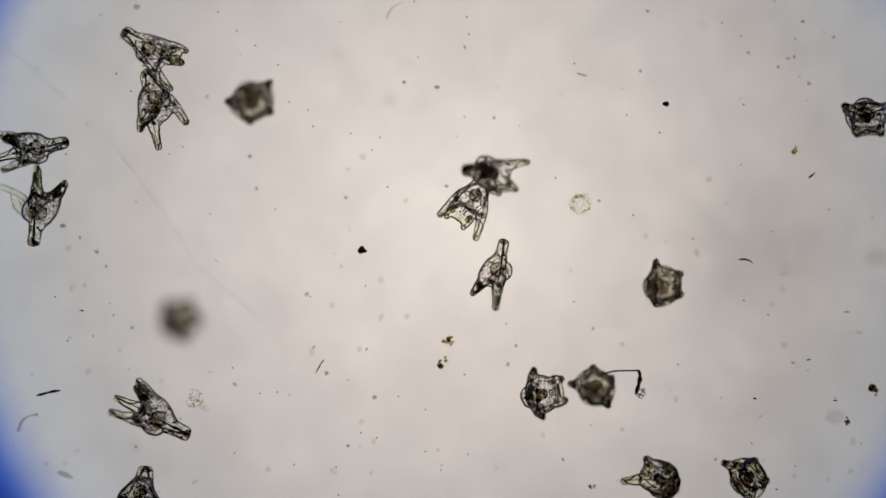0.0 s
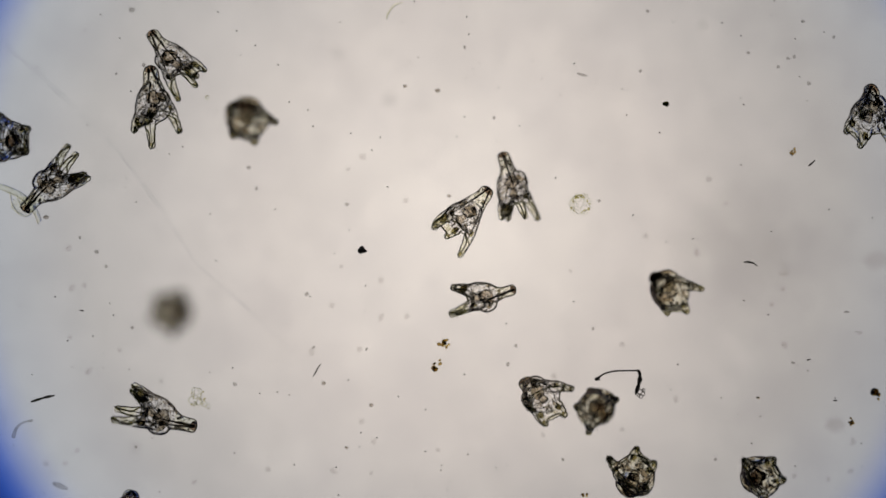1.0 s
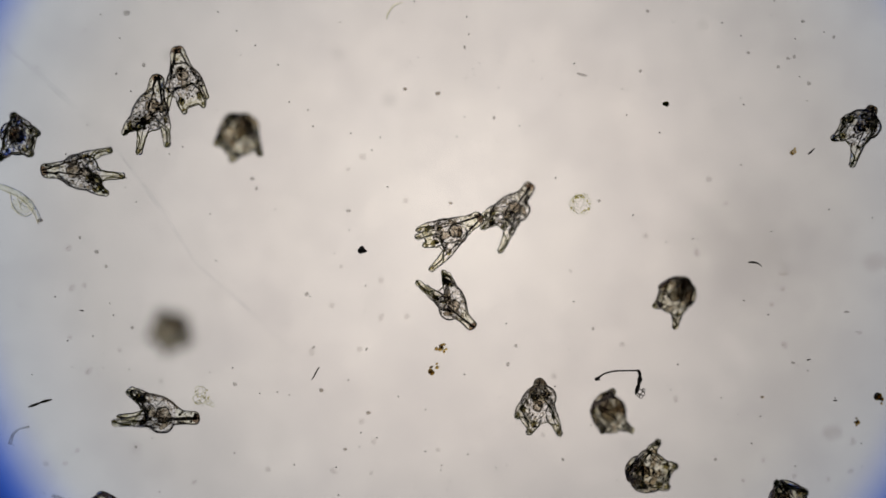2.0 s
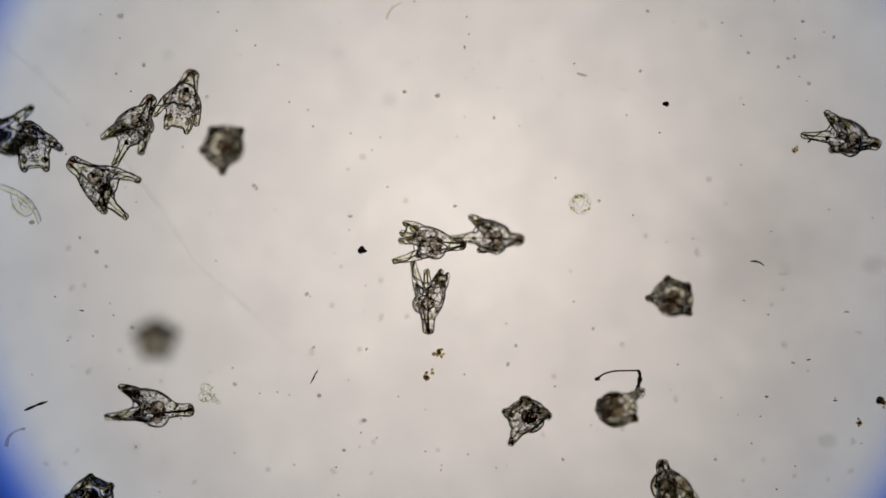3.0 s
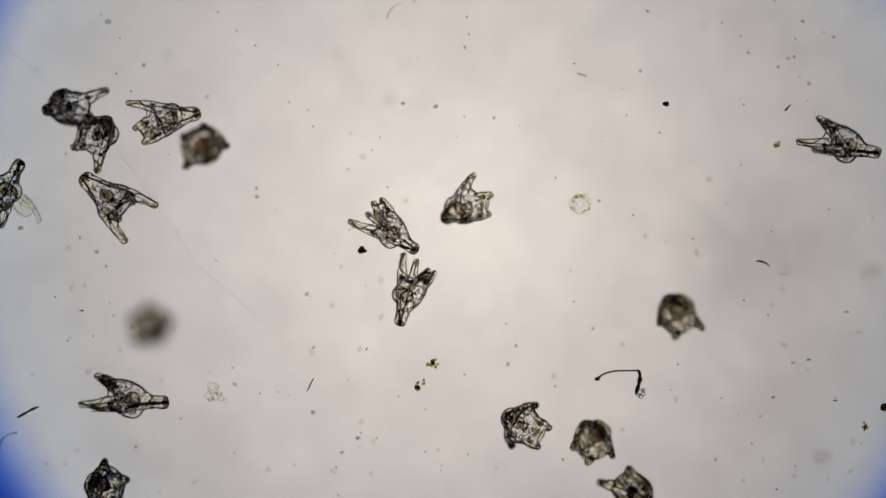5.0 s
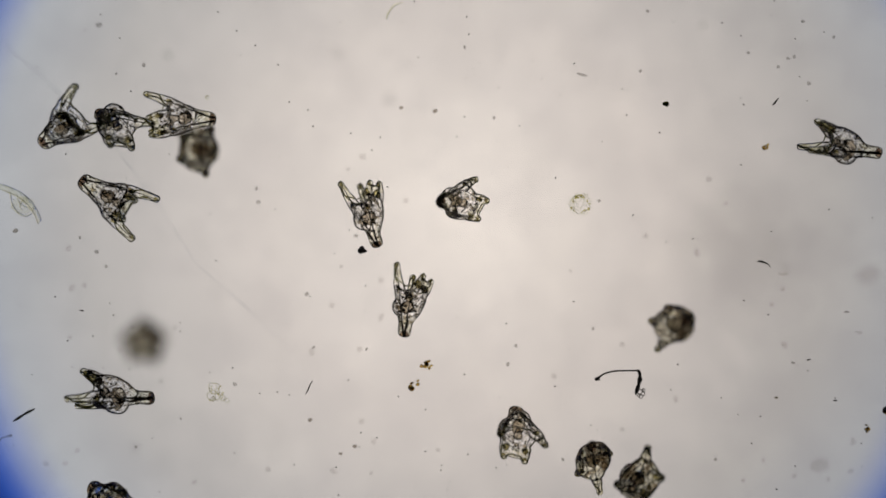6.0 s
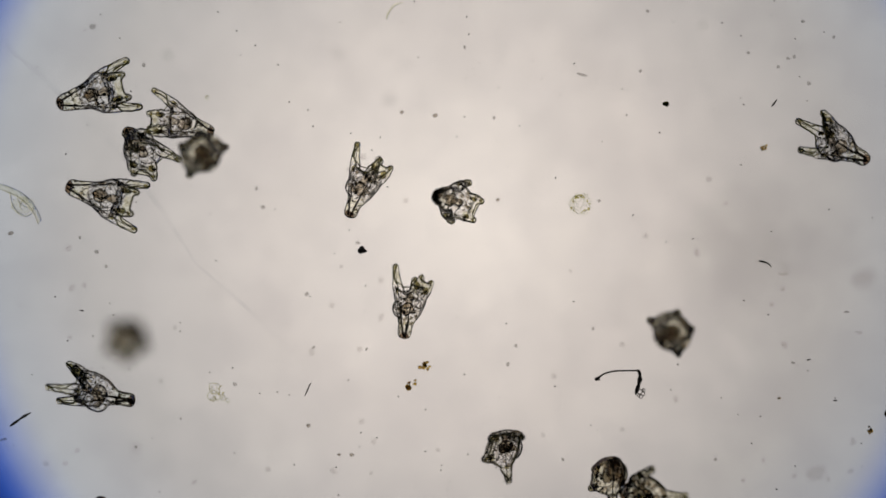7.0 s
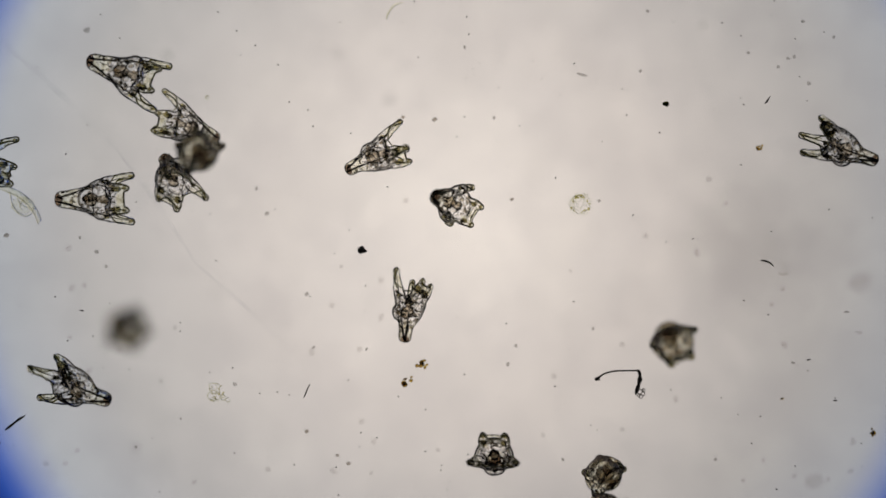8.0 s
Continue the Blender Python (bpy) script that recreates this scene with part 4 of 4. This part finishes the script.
    walk(swimmers["N"], by_middle(0.9, [
        (0, 1051, 691, 170, -87, 110, 0.2), (0.5, 1051, 710, -151, -85, 113, 0.2), (1, 1060, 725, -102, -85, 118, 0.2), (1.5, 1076, 733, -28, -72, 179, 0.2),
        (1.7, 1079, 731, -22, -75, 164, 0.2), (2.25, 1084, 727, 0, -80, 128, 0.2), (2.8, 1089, 722, 30, -76, 114, 0.2), (3, 1088, 720, 38, -75, 112, 0.2),
        (3.5, 1077, 715, 110, -88, 137, 0.2), (4, 1063, 726, -126, -81, -132, 0.2), (4.25, 1060, 735, -113, -75, -67, 0.2), (4.5, 1058, 744, -122, -70, -25, 0.14),
        (5.15, 1054, 779, -94, -76, 49, 0.14), (5.8, 1051, 804, -89, -68, 103, 0.07), (6, 1055, 814, -73, -68, 120, 0.07), (6.5, 1069, 838, -82, -77, 73, 0.07),
        (7, 1084, 841, -96, -72, 94, 0.07), (7.5, 1084, 847, -68, -70, 129, 0.07), (8, 1073, 843, -104, -83, 121, 0.07)], 0.2))
    walk(swimmers["O"], by_middle(0.98, [
        (0, 1169, 854, -173, 67, 63, 0.03), (0.5, 1148, 867, 154, 62, 112, 0.03), (1, 1118, 850, 92, 73, 138, 0.03), (1.5, 1119, 841, 77, 57, 97, 0.03),
        (1.7, 1123, 833, 64, 62, 93, 0.06), (2.8, 1185, 854, -52, 40, -146, 0.06), (3, 1182, 866, -76, 45, -113, 0.06), (3.5, 1177, 885, -129, 52, -19, 0.06),
        (4, 1142, 900, -143, 66, 33, 0.06), (4.5, 1116, 895, -167, 70, 78, 0.06), (5.15, 1119, 870, 156, 75, 60, 0.13), (5.8, 1121, 844, 105, 82, 56, 0.13),
        (6, 1126, 846, 82, 78, 58, 0.13), (6.5, 1130, 852, 21, 71, 67, 0.13), (7, 1140, 868, 7, 54, 51, 0.13), (7.5, 1122, 885, -7, 28, 64, 0.13),
        (8, 1078, 904, -6, 36, 80, 0.13)]))
    walk(swimmers["P"], by_middle(0.95, [
        (0, 1319, 849, -166, 83, 15), (0.5, 1320, 843, 6, 77, -179), (1, 1339, 846, -18, 84, -136), (1.5, 1369, 862, -66, 82, -102),
        (1.7, 1377, 869, -83, 82, -93), (3, 1425, 960, -83, 82, -93), (8, 1480, 1020, -83, 82, -93)]))
    walk(swimmers["Q"], by_middle(1.0, [
        (0, 1532, 201, 32, 83, 60), (0.5, 1537, 197, -59, 80, 137), (1, 1543, 197, -89, 52, 126), (1.5, 1532, 213, -80, 60, 96),
        (1.7, 1534, 218, -85, 65, 82), (2.25, 1524, 233, -137, 51, 90), (2.8, 1514, 248, -176, 39, 81), (3, 1501, 249, 172, 41, 77),
        (3.5, 1481, 245, 148, 39, 72), (4, 1486, 251, 158, 41, 76), (4.5, 1491, 256, 165, 34, 80), (5.8, 1492, 262, 171, 11, 89),
        (6, 1491, 262, 171, 15, 88), (6.5, 1486, 260, 165, 14, 82), (7, 1477, 258, 155, 23, 58), (7.5, 1477, 259, 154, 21, 60),
        (8, 1486, 265, 162, 11, 70)]))
    walk(swimmers["R"], by_middle(1.02, [
        (0, -190, 300, 36, 64, 89, 0.14), (1.5, -110, 262, 36, 64, 89, 0.14), (3, 0, 236, 30, 64, 92, 0.14), (3.5, 35, 218, 22, 63, 103, 0.14),
        (4, 67, 200, 23, 62, 100, 0.14), (4.5, 102, 179, 17, 62, 97, 0.14), (4.7, 117, 176, 14, 61, 95, 0.14), (5.8, 119, 224, 38, 42, 14, 0.08),
        (6, 117, 222, 38, 40, 8, 0.06), (6.5, 140, 190, 27, 8, -8), (7, 171, 166, 16, -3, 0), (7.5, 197, 147, -3, -3, -6), (8, 223, 131, -20, -2, -12)]))
    walk(swimmers["S"], by_middle(1.0, [
        (0, -200, 330, 0, 0, 0), (6, -130, 310, 0, -20, 40), (7, -90, 298, 5, -20, 40), (7.5, -62, 286, 5, -20, 40),
        (8, -38, 290, 5, -20, 40)]))
    walk(bits["amber_one"], drift([
        (0, 792, 603), (0.5, 787, 605), (1, 784, 608), (1.5, 782, 612), (3, 775, 625), (3.5, 774, 631), (4, 770, 637),
        (4.5, 768, 641), (6, 753, 646), (6.5, 750, 647), (7, 750, 648), (7.5, 749, 647), (8, 745, 645)], 0, 1))
    walk(bits["amber_two"], drift([
        (0, 782, 641), (0.5, 776, 643), (1, 772, 646), (1.5, 770, 649), (3, 758, 662), (3.5, 755, 669), (4, 750, 674),
        (4.5, 747, 678), (6, 732, 681), (6.5, 729, 680), (7, 727, 680), (7.5, 726, 677), (8, 720, 674)], 40, -2))
    walk(bits["amber_three"], drift([
        (0, 1405, 269), (1, 1402, 271), (1.5, 1402, 272), (3, 1406, 267), (3.5, 1408, 267), (4, 1403, 260), (4.5, 1389, 257),
        (6, 1353, 262), (7, 1350, 263), (8, 1342, 263)], 80, -4))
    walk(bits["amber_four"], drift([
        (0, 1498, 745), (1, 1505, 746), (1.5, 1511, 746), (3, 1519, 747), (4.5, 1527, 752), (6, 1533, 758), (7, 1538, 761),
        (8, 1543, 765)], 70, 1))
    walk(bits["amber_five"], drift([
        (0, 1048, 860), (0.5, 1040, 868), (1, 1035, 875), (1.5, 1030, 884), (8, 990, 960)], 0, 0))
    walk(bits["flake"], drift([
        (0, 1548, 690), (0.5, 1550, 694), (1, 1552, 697), (1.5, 1555, 701), (3, 1562, 712), (8, 1580, 740)], -30, 0))
    walk(bits["bow"], drift([
        (0, 1320, 463), (0.5, 1323, 466), (1, 1328, 468), (1.5, 1333, 469), (3, 1340, 467), (4, 1345, 467), (4.5, 1348, 467),
        (6, 1352, 468), (7, 1354, 468), (8, 1358, 467)], 0, -1.5))
    walk(bits["spindle"], drift([
        (0, 86, 695), (0.5, 80, 701), (1, 76, 705), (1.5, 74, 710), (3, 64, 718), (3.5, 60, 722), (4, 56, 725),
        (4.5, 53, 727), (6, 43, 734), (7, 36, 742), (8, 27, 748)], -5, 3))
    walk(bits["hook"], drift([
        (0, 50, 744), (0.5, 46, 748), (1, 41, 755), (1.5, 38, 762), (3, 28, 770), (3.5, 25, 772), (4.5, 18, 775),
        (6, 5, 782), (8, -15, 795)], 0, 0.5))
    walk(bits["rod"], drift([
        (0, 566, 648), (0.5, 563, 652), (1, 561, 655), (1.5, 560, 658), (3, 556, 667), (3.5, 555, 671), (4.5, 551, 678),
        (6, 547, 686), (7, 545, 689), (8, 543, 692)], 4, 1))
    walk(bits["chain"], drift([
        (0, 346, 709), (1, 350, 706), (1.5, 353, 705), (3, 367, 699), (3.5, 371, 698), (4, 374, 698), (4.5, 377, 697),
        (6, 382, 697), (8, 383, 697)], 0, 1))
    walk(bits["mote_a"], drift([
        (0, 773, 155), (1, 774, 161), (1.5, 775, 164), (3, 774, 170), (4, 775, 178), (4.5, 773, 184), (6, 770, 197),
        (7, 770, 205), (8, 769, 212)], 0, 3, z=0.07))
    walk(bits["mote_b"], drift([
        (0, 715, 146), (1.5, 717, 156), (3, 716, 163), (4.5, 715, 179), (6, 710, 191), (7, 711, 199), (8, 713, 208)], 0, 3, z=0.07))
    walk(bits["mote_c"], drift([
        (0, 243, 13), (1, 234, 18), (1.5, 230, 21), (3, 214, 29), (4, 204, 34), (4.5, 199, 36), (6, 176, 45),
        (7, 165, 48), (8, 155, 54)], 0, 2, z=0.12))
    walk(bits["mote_d"], drift([
        (0, 663, 703), (0.5, 660, 710), (1, 657, 717), (1.5, 655, 724), (3, 645, 744), (4, 639, 760), (6, 628, 790),
        (8, 617, 820)], 0, 2, z=0.07))
    walk(bits["mote_e"], drift([
        (0, 578, 660), (0.5, 575, 672), (1, 573, 678), (1.5, 571, 685), (3, 565, 700), (3.5, 563, 707), (4.5, 557, 722),
        (6, 549, 743), (7, 546, 753), (8, 543, 763)], 0, 3, z=0.07))
    walk(bits["mote_f"], drift([
        (0, 112, 400), (0.5, 96, 394), (1, 82, 385), (1.5, 77, 388), (3, 57, 394), (3.5, 52, 398), (4.5, 42, 402),
        (6, 28, 409), (8, 12, 417)], 0, 2))
    walk(bits["mote_g"], drift([
        (0, 616, 789), (1.5, 612, 794), (3, 609, 797), (4.5, 606, 800), (6, 603, 803), (8, 597, 806)], 0, 0, z=0.07))
    walk(bits["mote_h"], drift([
        (0, 1334, 705), (1.5, 1343, 703), (3, 1355, 702), (4.5, 1364, 703), (6, 1372, 704), (7, 1377, 705), (8, 1382, 706)], 0, 3))
    walk(bits["mote_i"], drift([
        (0, 443, 277), (1, 441, 297), (1.5, 444, 308), (3, 450, 329), (4.5, 454, 344), (6, 458, 358), (7, 466, 367),
        (8, 473, 378)], 0, 2, z=0.08))
    walk(bits["mote_j"], drift([
        (0, 612, 350), (3, 620, 383), (3.5, 622, 387), (4.5, 624, 396), (6, 630, 418), (8, 636, 440)], 0, 2, z=0.07))
    walk(bits["mote_k"], drift([
        (0, 790, 330), (1, 795, 347), (3, 805, 365), (6, 860, 352), (6.5, 866, 353), (7, 881, 354), (8, 906, 353)], 0, 4, z=0.07))
    walk(bits["cloud_a"], drift([
        (0, 1476, 738), (1.5, 1473, 758), (3, 1462, 779), (4.5, 1455, 800), (6, 1448, 823), (7, 1442, 836), (8, 1438, 851)], 0, 2, z=0.35))
    walk(bits["cloud_b"], drift([
        (0, 1546, 458), (1.5, 1545, 464), (3, 1542, 470), (4.5, 1539, 479), (6, 1532, 489), (7, 1524, 495), (8, 1518, 502)], 0, 2, z=0.55))
    walk(bits["fleck"], drift([(0, 1436, 311), (3, 1434, 248), (3.5, 1432, 234), (4, 1429, 209), (4.5, 1412, 199), (6, 1372, 181), (7, 1370, 183), (8, 1358, 178)], -5, 2))
    walk(bits["smear"], drift([(0, 117, 840), (0.5, 111, 848), (1, 108, 860), (1.5, 107, 871), (3, 105, 905), (8, 98, 1010)], 0, 0, z=0.1))


motions()
